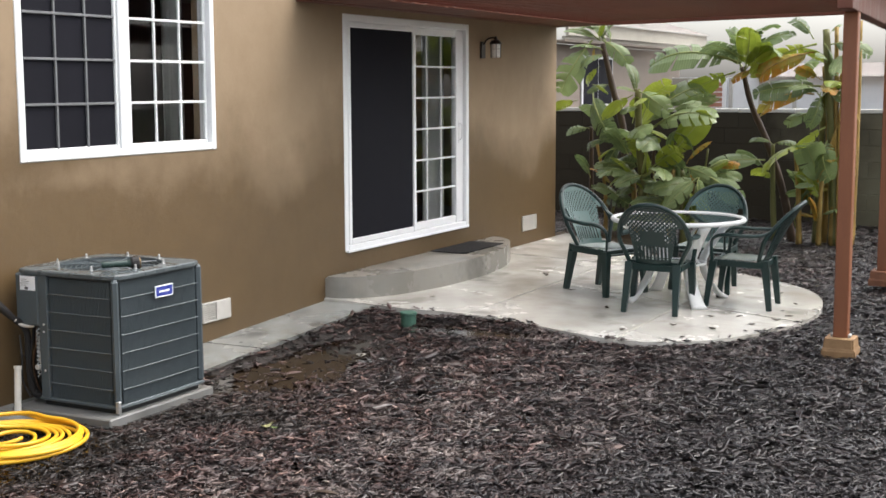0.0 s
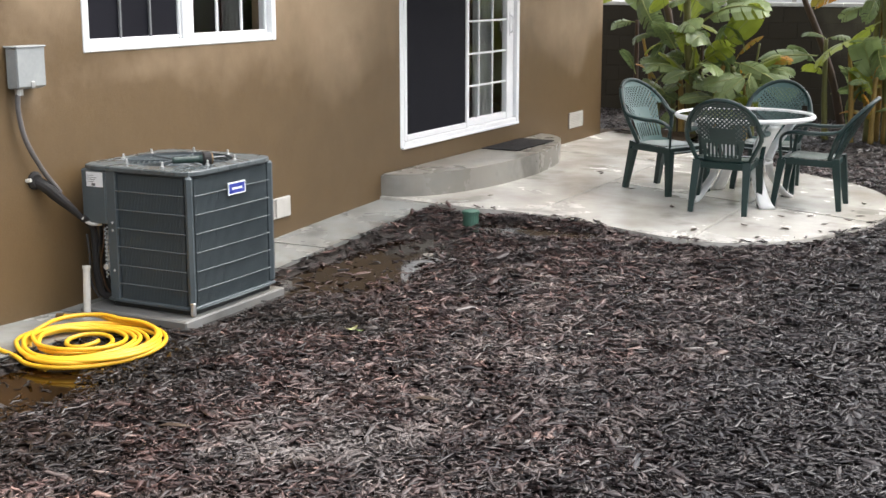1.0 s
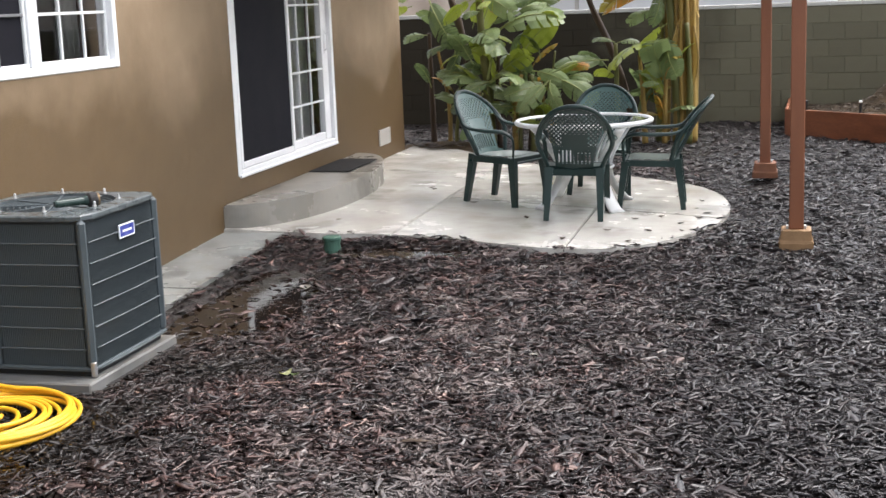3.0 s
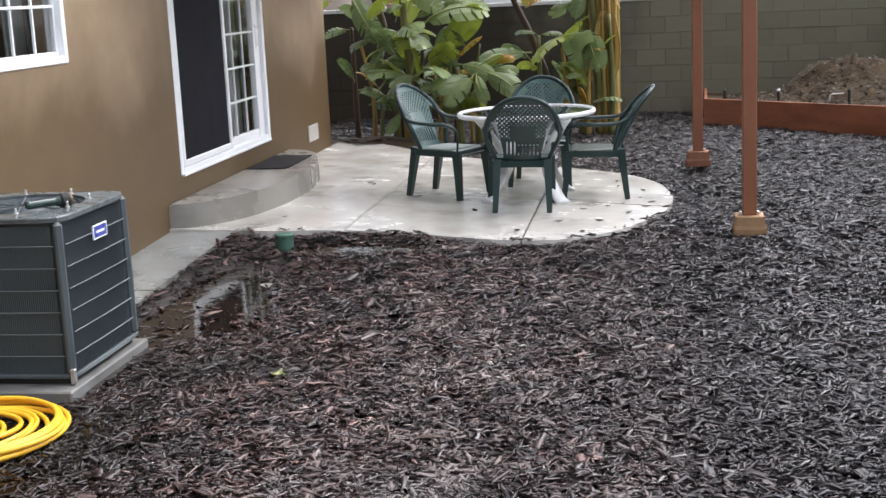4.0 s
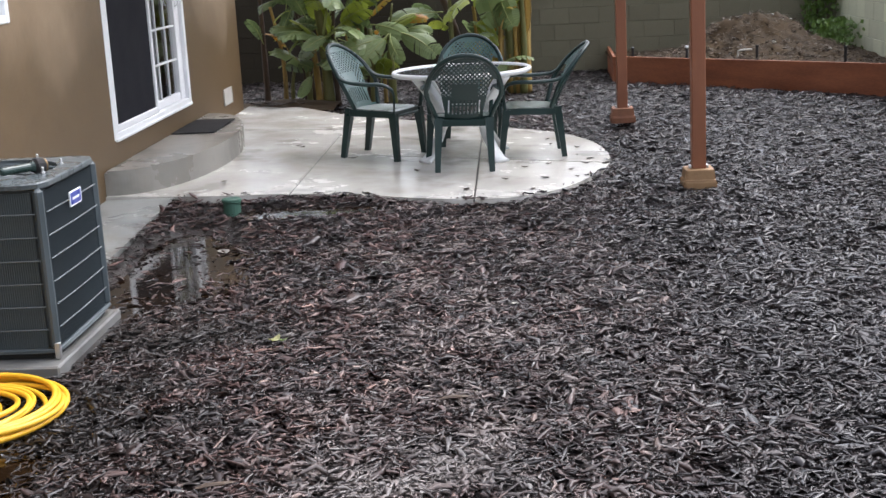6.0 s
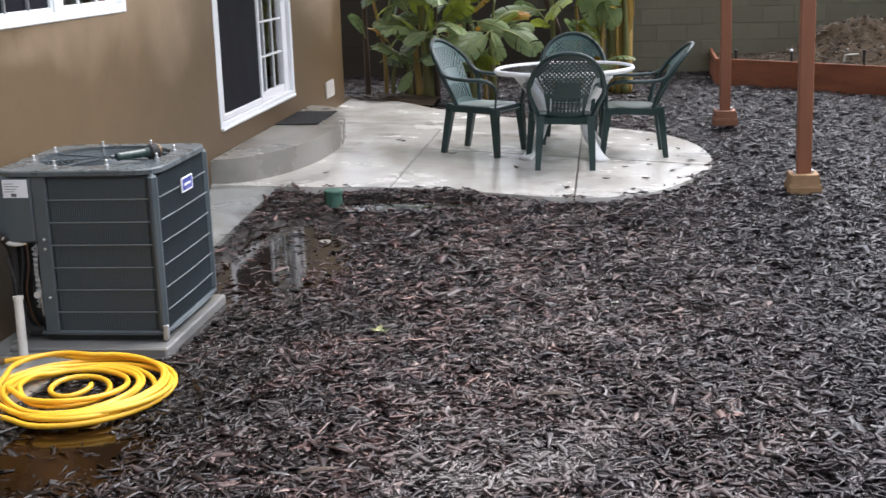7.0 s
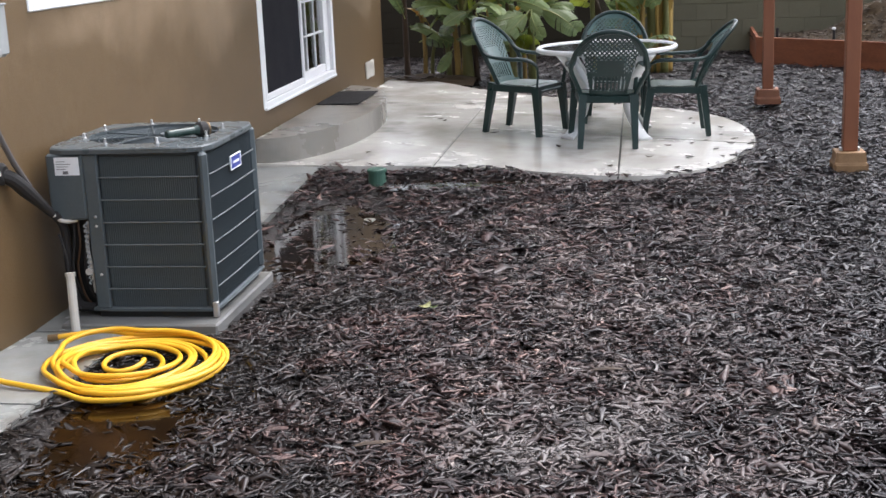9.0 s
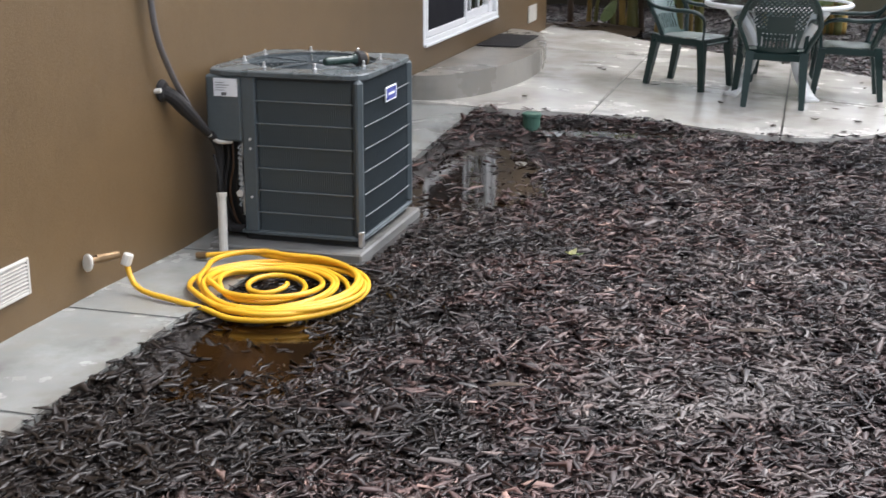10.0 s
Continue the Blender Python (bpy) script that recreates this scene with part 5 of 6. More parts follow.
def make_chair():
    c = thing("garden_chair", "dark green resin garden chair with lattice back, wet seat", "chair", "chairs round the table")
    # back shell, pierced with diamonds above and slots below
    bm = bmesh.new()
    st = 0.006
    nu, nz = 104, 86
    vs = {}

    def vert(i, j, side):
        if (i, j, side) not in vs:
            vs[i, j, side] = bm.verts.new(back_point((i - nu / 2) * st, 0.405 + j * st) + Vector((0, 0.004 * side, 0.001 * side)))
        return vs[i, j, side]

    solid = set()
    for i in range(nu):
        for j in range(nz):
            u, z = (i + 0.5 - nu / 2) * st, 0.405 + (j + 0.5) * st
            w = half_width(z)
            if abs(u) > w - 0.006 or z > 0.915:
                continue
            hole = False
            edge = w - abs(u)
            if 0.60 < z < 0.865 and edge > 0.05:
                p = 0.036
                a, b = ((u + z) / p) % 1, ((u - z) / p) % 1
                hole = 0.26 < a < 0.78 and 0.26 < b < 0.78 and (z > 0.70 or abs(u) > 0.10)
            if 0.452 < z < 0.57 and abs(u) < 0.135:
                hole = 0.24 < (u / 0.030 + 0.5) % 1 < 0.78
            if 0.43 < z < 0.73 and abs(u) > 0.148 + 0.2 * max(0, z - 0.46):
                hole = abs(u) < w - 0.012
            if not hole:
                solid.add((i, j))
    for i, j in solid:
        ring_ij = ((i, j), (i + 1, j), (i + 1, j + 1), (i, j + 1))
        bm.faces.new([vert(*q, -1) for q in ring_ij])
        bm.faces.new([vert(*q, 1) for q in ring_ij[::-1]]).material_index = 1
        for (di, dj), p, q in (((0, -1), 0, 1), ((1, 0), 1, 2), ((0, 1), 2, 3), ((-1, 0), 3, 0)):
            if (i + di, j + dj) not in solid:
                bm.faces.new((vert(*ring_ij[q], -1), vert(*ring_ij[p], -1), vert(*ring_ij[p], 1), vert(*ring_ij[q], 1)))
    back = part("backrest", bm, RESIN, c, "lattice back, front coloured paler for sky light")
    back.data.materials.append(RESIN_SKYLIT)
    zs = [0.41, 0.5, 0.6, 0.68, 0.75, 0.81, 0.86, 0.895, 0.915, 0.9235]
    edge = [back_point(-half_width(z), z) for z in zs] + [back_point(half_width(z), z) for z in zs[::-1]]
    part("back_rim", tubed(spline(edge, 4), 0.019, n=8), RESIN, c, smooth=True)
    # seat
    bm = bmesh.new()
    g = {}
    for i in range(13):
        for j in range(13):
            s, t = i / 12 * 2 - 1, j / 12
            w = 0.205 + 0.035 * t
            y = -0.215 + 0.45 * t
            z = 0.415 - 0.022 * (1 - s * s) * math.sin(math.pi * min(t * 1.1, 1)) - 0.045 * max(0, t - 0.82) ** 2 / 0.0324
            g[i, j] = bm.verts.new((s * w, y, z))
    fs = [bm.faces.new((g[i, j], g[i + 1, j], g[i + 1, j + 1], g[i, j + 1])) for i in range(12) for j in range(12)]
    bmesh.ops.solidify(bm, geom=fs, thickness=0.012)
    part("seat", bm, RESIN_SKY_SHEEN, c, "wet seat, coloured pale for the sky's reflection", smooth=False)
    ap = bmesh.new()
    for x0, x1, y0, y1 in ((-0.235, -0.222, -0.2, 0.215), (0.222, 0.235, -0.2, 0.215), (-0.22, 0.22, 0.212, 0.226), (-0.20, 0.20, -0.222, -0.208)):
        box(ap, x0, x1, y0, y1, 0.355, 0.409, 0.004)
    part("apron", ap, RESIN, c)
    for s in (-1, 1):
        part("front_leg", tubed([(s * 0.262, 0.255, 0.0), (s * 0.25, 0.235, 0.2), (s * 0.238, 0.212, 0.40)], [0.030, 0.037, 0.045], n=4, up=(0.7, 0.7, 0)), RESIN, c)
        part("back_leg", tubed([(s * 0.215, -0.275, 0.0), (s * 0.207, -0.245, 0.2), (s * 0.198, -0.212, 0.42)], [0.030, 0.037, 0.045], n=4, up=(0.7, 0.7, 0)), RESIN, c)
        hw = half_width(0.655)
        b0 = back_point(s * hw, 0.655)
        armline = spline([back_point(s * half_width(0.76), 0.76), b0 + Vector((0, 0.03, 0.0)), (s * 0.298, -0.02, 0.632), (s * 0.292, 0.10, 0.634), (s * 0.28, 0.19, 0.615), (s * 0.266, 0.235, 0.555), (s * 0.248, 0.225, 0.40)], 6)
        n = len(armline)
        part("armrest", tubed(armline, [0.019 + 0.016 * math.sin(math.pi * min(1, k / (n - 1) * 1.2)) for k in range(n)], n=10, flat=0.5, up=(0, 0.3, 1)), RESIN, c, smooth=True)
    return c


chair = make_chair()


def seat_at(ob, x, y, deg):
    z = patio_z(x, y)
    m = Matrix.Translation((x, y, z)) @ Matrix.Rotation(radians(1.95), 4, "Y") @ Matrix.Rotation(radians(deg), 4, "Z")
    ob.matrix_basis = m
    return m


seat_at(chair, 2.555, 0.83, 6)
for x, y, d in ((1.87, 1.43, -112), (3.11, 1.50, 93), (2.60, 2.14, 183)):
    c2 = copy_thing(chair, Matrix.Identity(4))
    seat_at(c2, x, y, d)

# ---------- banana plants ----------


def blade(length, width, droop, twist, seed, fold=0.25, tear=0.35):
    """A banana leaf along +x from its stalk: arching rib, two half blades torn into strips."""
    rnd = random.Random(seed)
    bm = bmesh.new()
    n = 22
    stalk = 0.22 * length
    pts, ang = [], 0.0
    p = Vector((0, 0, 0))
    for i in range(n + 1):
        pts.append(p.copy())
        t = i / n
        ang = -droop * t ** 1.6
        p = p + Vector((math.cos(ang), 0, math.sin(ang))) * (length / n)
    rib = [q + Vector((0, 0, 0.004)) for q in pts]
    tube(bm, rib, [max(0.004, 0.017 * (1 - 0.8 * i / n)) for i in range(n + 1)], n=5)
    for f in bm.faces:
        f.material_index = 1
    for side in (-1, 1):
        edge_prev = None
        lag = 0.0
        for i in range(n):
            t0, t1 = i / n, (i + 1) / n
            if t0 < 0.18:
                continue

            def w(t):
                s = (t - 0.18) / 0.82
                return width / 2 * max(0.02, math.sin(math.pi * min(1, s * 0.93 + 0.05)) ** 0.55)

            def out(t, q):
                drop = fold * w(t) + 0.06 * math.sin(9 * t + seed) * w(t)
                return q + Vector((0.10 * w(t) + lag * 0.5, side * w(t) * math.cos(twist * side * 0.3), -drop - lag * 0.35))

            if rnd.random() < tear:
                lag = rnd.uniform(-0.02, 0.13) * width * 2
                edge_prev = None
            a0 = pts[i]
            a1 = pts[i + 1]
            gap = 0.10 * (t1 - t0) if edge_prev is None else 0
            e0 = edge_prev or bm.verts.new(out(t0 + gap, a0))
            e1 = bm.verts.new(out(t1, a1))
            r0, r1 = bm.verts.new(a0), bm.verts.new(a1)
            m0 = bm.verts.new(a0.lerp(e0.co, 0.5) + Vector((0, 0, 0.05 * width)))
            m1 = bm.verts.new(a1.lerp(e1.co, 0.5) + Vector((0, 0, 0.05 * width)))
            bm.faces.new((r0, r1, m1, m0))
            bm.faces.new((m0, m1, e1, e0))
            edge_prev = e1
    return bm


BLADES, DROOPS = [], (0.9, 1.4, 1.9, 0.6, 1.2, 1.6)
for k in range(12):
    BLADES.append(mesh_of("leaf", blade(1.0, (0.36, 0.44, 0.32, 0.40)[k % 4], DROOPS[k % 6], 0.3, k, 0.15 + 0.2 * (k % 3), (0.4, 0.6, 0.5)[k % 3]), LEAF))
    BLADES[-1].materials.append(RIB)
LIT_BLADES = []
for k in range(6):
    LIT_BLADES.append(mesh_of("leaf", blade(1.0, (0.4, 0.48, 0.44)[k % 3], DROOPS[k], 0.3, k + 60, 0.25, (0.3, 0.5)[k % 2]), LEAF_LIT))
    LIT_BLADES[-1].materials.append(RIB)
DRY_BLADES = []
for k in range(6):
    DRY_BLADES.append(mesh_of("dry_leaf", blade(1.0, 0.3, DROOPS[k], 0.3, k + 20, 0.7, 0.6), LEAF_DRY))
    DRY_BLADES[-1].materials.append(STEM_DRY)


def chord(droop, n=22):
    """Where a blade of length one ends."""
    x = z = 0.0
    for i in range(n):
        a = -droop * (i / n) ** 1.6
        x, z = x + math.cos(a) / n, z + math.sin(a) / n
    return x, z


def leaf_between(parent, k, base, tip, roll, kind):
    """One leaf from its foot to its tip; kind: 0 green, 1 coloured as lit through, 2 withered."""
    v = Vector(tip) - Vector(base)
    d = v.normalized()
    across = Vector((0, 0, 1)).cross(d)
    across = across.normalized() if across.length > 0.05 else Vector((0, 1, 0))
    up = d.cross(across)
    cx, cz = chord(DROOPS[k % 6])
    size = math.hypot(cx, cz)
    c, n = cx / size, cz / size
    m = Matrix((c * d - n * up, across, n * d + c * up)).transposed().to_4x4()
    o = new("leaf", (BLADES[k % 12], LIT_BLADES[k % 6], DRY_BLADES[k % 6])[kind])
    o.parent = parent
    o.matrix_basis = Matrix.Translation(base) @ Matrix.Rotation(radians(roll), 4, d) @ m @ Matrix.Scale(v.length / size, 4)
    if kind == 2:
        o["label"] = "withered orange-brown leaf"


def banana(name_label, stems, leaves, loose=()):
    """stems: (points, radius, material); leaves: foot, tip, roll, kind; loose: foot, azimuth, tilt, length, roll, kind."""
    t = thing("banana_plant", name_label, "plant", "banana plants")
    for pts, r, mat in stems:
        line = spline(pts, 6)
        n = len(line)
        bm = tubed(line, [r * (1.15 - 0.5 * k / (n - 1)) * (1 + 0.06 * math.sin(k * 1.7)) for k in range(n)], n=10)
        part("stem", bm, mat, t, smooth=True)
    for k, (x, y, z, tx, ty, tz, roll, kind) in enumerate(leaves):
        leaf_between(t, k * 5 + len(stems), (x, y, z), (tx, ty, tz), roll if kind == 1 else -roll, kind)
    for k, (x, y, z, az, tilt, ln, roll, kind) in enumerate(loose):
        ca, ct = radians(az), radians(tilt)
        leaf_between(t, k * 7 + 1, (x, y, z), (x + ln * math.cos(ca) * math.cos(ct), y + ln * math.sin(ca) * math.cos(ct), z + ln * math.sin(ct)), roll, kind)
    return t


def scatter(n, seed, xs, ys, zs, azs, tilts, sizes, kinds=(0, 0, 1)):
    rnd = random.Random(seed)
    return [(rnd.uniform(*xs), rnd.uniform(*ys), rnd.uniform(*zs), rnd.uniform(*azs), rnd.uniform(*tilts), rnd.uniform(*sizes), rnd.uniform(-50, 50), kinds[k % len(kinds)]) for k in range(n)]


banana("tall banana plant with dark stem and drooping crown", [
    ([(0.62, 5.95, 0.0), (0.55, 5.9, 0.8), (0.43, 5.86, 1.5), (0.33, 5.85, 1.84), (0.18, 5.85, 2.42)], 0.05, STEM_DARK),
], [(0.03, 5.87, 2.46, -0.31, 5.7, 1.81, 70, 0), (0.15, 5.85, 2.46, -0.36, 5.95, 2.59, 20, 0), (0.18, 5.85, 2.46, 0.56, 5.75, 2.16, -50, 0), (0.18, 5.85, 2.47, 0.3, 5.95, 2.67, 30, 0), (0.07, 5.85, 2.38, 0.1, 5.75, 2.22, 60, 2), (0.22, 5.87, 2.27, -0.01, 5.65, 2.12, 30, 0), (0.15, 5.85, 2.14, 0.03, 5.75, 1.92, 50, 1), (0.27, 5.9, 1.92, 0.03, 5.75, 1.81, 40, 0)], scatter(5, 15, (0.1, 0.3), (5.8, 5.9), (2.2, 2.5), (100, 330), (0, 50), (0.3, 0.5)))
banana("young banana shoots with torn leaves by the house corner", [
    ([(0.1, 5.75, 0.0), (0.1, 5.72, 0.7), (0.1, 5.7, 1.4)], 0.035, STEM_DARK),
    ([(0.62, 5.62, 0.0), (0.62, 5.6, 0.3), (0.6, 5.6, 0.65)], 0.035, STEM),
    ([(0.8, 5.6, 0.8), (0.70, 5.62, 1.05), (0.52, 5.65, 1.22)], 0.016, RIB),
], [(-0.11, 5.75, 1.72, -0.42, 5.65, 1.62, 60, 1), (0.1, 5.75, 1.81, 0.44, 5.55, 1.26, -60, 0), (0.1, 5.7, 1.37, -0.21, 5.65, 1.3, 40, 0), (0.52, 5.65, 1.23, 0.02, 5.55, 1.65, -50, 0), (0.38, 5.65, 1.25, 0.11, 5.55, 1.12, 30, 0), (0.5, 5.65, 1.22, 0.37, 5.5, 0.92, 60, 0), (0.09, 5.75, 1.92, 0.33, 5.65, 1.81, -40, 1), (0.6, 5.6, 0.4, 0.22, 5.45, 0.65, 40, 0), (0.62, 5.6, 0.66, 0.34, 5.55, 0.97, 50, 0), (0.68, 5.55, 0.4, 0.54, 5.35, 0.16, 60, 0), (0.8, 5.65, 1.21, 0.43, 5.55, 1.32, -30, 0)], scatter(7, 51, (0.1, 0.8), (5.55, 5.8), (0.3, 1.4), (-190, 10), (-20, 60), (0.3, 0.6)))
banana("broad-leaved green banana plant by the block wall", [
    ([(0.86, 5.56, 0.0), (0.83, 5.54, 0.82), (0.78, 5.53, 1.3), (0.76, 5.52, 1.86)], 0.058, STEM),
    ([(0.74, 5.58, 0.0), (0.72, 5.57, 0.5), (0.68, 5.56, 0.95)], 0.038, STEM_DRY),
    ([(0.84, 5.5, 0.85), (0.90, 5.47, 1.1), (0.95, 5.45, 1.36)], 0.016, RIB),
    ([(0.85, 5.5, 0.8), (1.0, 5.47, 0.9), (1.15, 5.45, 1.02)], 0.016, RIB),
    ([(0.76, 5.52, 1.75), (0.68, 5.54, 1.95), (0.62, 5.58, 2.13)], 0.012, RIB),
], [(0.79, 5.5, 1.83, 1.21, 5.35, 1.58, -60, 0), (0.76, 5.5, 1.81, 0.54, 5.4, 1.87, 30, 0), (0.71, 5.5, 1.79, 0.37, 5.35, 1.52, 55, 1), (0.78, 5.5, 1.63, 0.62, 5.35, 1.56, 40, 0), (0.94, 5.45, 1.36, 1.78, 5.35, 1.51, -35, 0), (1.15, 5.45, 1.01, 1.69, 5.3, 1.58, -65, 1), (1.19, 5.5, 1.59, 1.56, 5.45, 1.65, -45, 0), (0.91, 5.45, 1.47, 1.22, 5.35, 1.58, -50, 0), (0.85, 5.5, 1.34, 1.08, 5.25, 1.18, -40, 0), (0.77, 5.55, 1.3, 1.15, 5.65, 1.91, -50, 1), (0.73, 5.55, 1.8, 0.61, 5.6, 2.15, 10, 0)], scatter(15, 21, (0.6, 1.1), (5.5, 5.75), (0.4, 1.75), (-170, 60), (-10, 60), (0.4, 0.75)))
rnd = random.Random(63)
canes = []
for k in range(11):
    x, y, h = 0.35 + 0.125 * k + rnd.uniform(-0.05, 0.05), 5.6 + rnd.uniform(-0.1, 0.15), rnd.uniform(0.55, 1.25)
    canes.append(([(x, y, 0.0), (x + rnd.uniform(-0.03, 0.03), y, h * 0.5), (x + rnd.uniform(-0.12, 0.12), y - 0.05, h)], rnd.uniform(0.016, 0.03), (STEM_DRY, STEM, STEM_DARK)[k % 3]))
banana("thicket of thin banana canes with small leaves", canes, [], scatter(16, 64, (0.35, 1.7), (5.5, 5.7), (0.5, 1.2), (-180, 20), (-50, 60), (0.2, 0.42), (0, 1, 0, 2)))
banana("low banana clump with broad torn leaves", [
    ([(1.4, 5.4, 0.0), (1.4, 5.36, 0.5), (1.4, 5.3, 0.9)], 0.042, STEM),
    ([(1.62, 5.4, 0.0), (1.63, 5.3, 0.4), (1.62, 5.22, 0.84)], 0.038, STEM),
    ([(1.15, 5.5, 0.0), (1.18, 5.45, 0.5), (1.26, 5.42, 0.9)], 0.035, STEM_DRY),
], [(1.62, 5.2, 0.84, 1.3, 5, 0.5, 65, 0), (1.64, 5.2, 0.84, 1.78, 5, 0.54, -55, 0), (1.42, 5.3, 0.59, 1, 5.1, 0.69, 40, 0), (1.22, 5.3, 0.54, 0.88, 5, 0.51, 50, 0), (1.69, 5.3, 0.84, 2.16, 5, 0.59, -45, 0), (1.4, 5.4, 0.94, 1.85, 5.2, 0.79, -55, 0), (1.62, 5.3, 0.79, 1.14, 5, 0.68, 50, 0), (1.7, 5.5, 0.77, 2.09, 5.3, 0.81, -40, 0), (1, 5.3, 0.91, 1.41, 5.1, 1.13, -55, 1), (0.93, 5.3, 0.84, 0.68, 5, 0.72, 50, 0)], scatter(16, 33, (1.05, 1.75), (5.4, 5.7), (0.2, 0.8), (-180, 0), (0, 60), (0.35, 0.6)))
banana("leaning banana plant with dark stem and frayed crown", [
    ([(2.5, 6.25, 0.0), (2.38, 6.22, 0.6), (2.18, 6.2, 1.2), (1.97, 6.2, 1.67), (1.85, 6.2, 2.12)], 0.046, STEM_DARK),
], [(1.81, 6.2, 2.17, 0.75, 6, 2.12, 38, 0), (1.77, 6.2, 2.06, 1.14, 6, 1.72, 60, 1), (1.83, 6.2, 2.25, 1.4, 6.1, 2.36, 35, 0), (2.02, 6.15, 2.1, 1.78, 6, 1.94, 50, 2), (1.86, 6.2, 2.3, 2.45, 6.3, 2.52, -30, 0), (1.87, 6.2, 2.28, 1.65, 6.3, 2.58, 40, 0), (1.9, 6.2, 2.25, 2.03, 6.3, 2.55, -45, 0), (1.91, 6.2, 2.06, 2.29, 6, 2.16, -50, 2)], scatter(8, 44, (1.8, 1.9), (6.15, 6.25), (2.05, 2.25), (60, 380), (0, 60), (0.5, 0.85), (0, 0, 1)))
rnd = random.Random(5)
stems = []
for k in range(5):
    x, y = 2.76 + 0.09 * k, 6.24 + rnd.uniform(-0.12, 0.2)
    h = rnd.uniform(1.2, 2.2)
    stems.append(([(x, y, 0.0), (x + 0.02, y, h * 0.5), (x + rnd.uniform(-0.06, 0.1), y - 0.03, h)], rnd.uniform(0.028, 0.042), (STEM, STEM_DRY)[k % 2]))
banana("tall banana clump with green stems and hanging leaves", stems + [
    ([(3.0, 6.22, 0.0), (2.97, 6.2, 0.91), (2.9, 6.2, 1.7), (2.83, 6.2, 2.55)], 0.062, STEM),
], [(2.73, 6.2, 2.38, 2, 6, 2.03, 50, 1), (2.73, 6.2, 2.29, 2.1, 6, 1.98, 60, 2), (2.82, 6.15, 2.39, 2.93, 6, 1.93, 75, 0), (2.87, 6.15, 1.88, 2.05, 5.95, 1.79, 40, 0), (2.72, 6.15, 1.79, 2.16, 5.95, 1.57, 45, 2), (2.8, 6.15, 1.81, 2.71, 6, 1.41, 60, 0), (2.88, 6.1, 1.41, 2.57, 5.9, 1.07, 55, 1), (2.73, 6.15, 1.57, 2.45, 6, 1.43, 50, 0), (2.88, 6.2, 2.5, 2.99, 6.3, 2.6, -20, 0), (2.91, 6.15, 1.91, 3.08, 6, 1.71, -60, 0), (2.68, 6.25, 2.44, 2.37, 6.4, 2.65, 30, 0), (2.87, 6.2, 2.37, 3.36, 6.1, 2.23, -40, 0)], scatter(16, 90, (2.75, 3.05), (6.1, 6.25), (0.5, 2.4), (120, 330), (-60, 50), (0.4, 0.75), (0, 2, 1, 0)))
banana("banana suckers with green and withered leaves", [
    ([(2.32, 6.1, 0.0), (2.29, 6.07, 0.6), (2.28, 6.05, 1.2)], 0.035, STEM),
    ([(2.62, 6.05, 0.0), (2.6, 6.04, 0.6), (2.56, 6.02, 1.06)], 0.033, STEM_DRY),
    ([(2.85, 6.05, 0.0), (2.86, 6.03, 0.6), (2.9, 6.0, 1.15)], 0.03, STEM_DRY),
], [(2.2, 6, 1.01, 1.6, 5.8, 0.95, 45, 0), (2.28, 6.05, 1.2, 2.02, 6, 1.22, 25, 0), (2.29, 6.05, 1.2, 2.56, 6, 1.19, -25, 0), (2.81, 6, 0.72, 2.62, 5.8, 0.71, 40, 0)], scatter(14, 77, (2.2, 3.0), (6.0, 6.25), (0.15, 0.95), (150, 390), (0, 70), (0.3, 0.55), (0, 1, 0, 2)))

GOLD_BLADES = []
for k in range(3):
    GOLD_BLADES.append(mesh_of("straw_leaf", blade(1.0, 0.10, (0.5, 0.9, 0.3)[k], 0.3, k + 40, 0.9, 0.4), GOLD_LEAF))
    GOLD_BLADES[-1].materials.append(STEM_DRY)
rnd = random.Random(88)
straw = []
for k in range(12):
    x, y, hh = 2.98 + 0.02 * k + rnd.uniform(-0.02, 0.02), 6.25 + rnd.uniform(-0.12, 0.15), rnd.uniform(1.4, 2.7)
    straw.append(([(x, y, 0.0), (x + rnd.uniform(-0.04, 0.04), y, hh * 0.5), (x + rnd.uniform(-0.08, 0.03), y, hh)], rnd.uniform(0.018, 0.042), (STEM_DRY, GOLD_STEM)[k % 2]))
clump = banana("straw-coloured dead banana stems hung with withered leaves", straw, [])
for k in range(9):
    o = new("straw_leaf", GOLD_BLADES[k % 3])
    o.parent = clump
    o.matrix_basis = pose(rnd.uniform(2.96, 3.2), rnd.uniform(6.1, 6.3), rnd.uniform(0.9, 2.4)) @ Matrix.Rotation(radians(rnd.uniform(0, 360)), 4, "Z") @ Matrix.Rotation(radians(rnd.uniform(60, 95)), 4, "Y") @ Matrix.Scale(rnd.uniform(0.5, 1.0), 4)

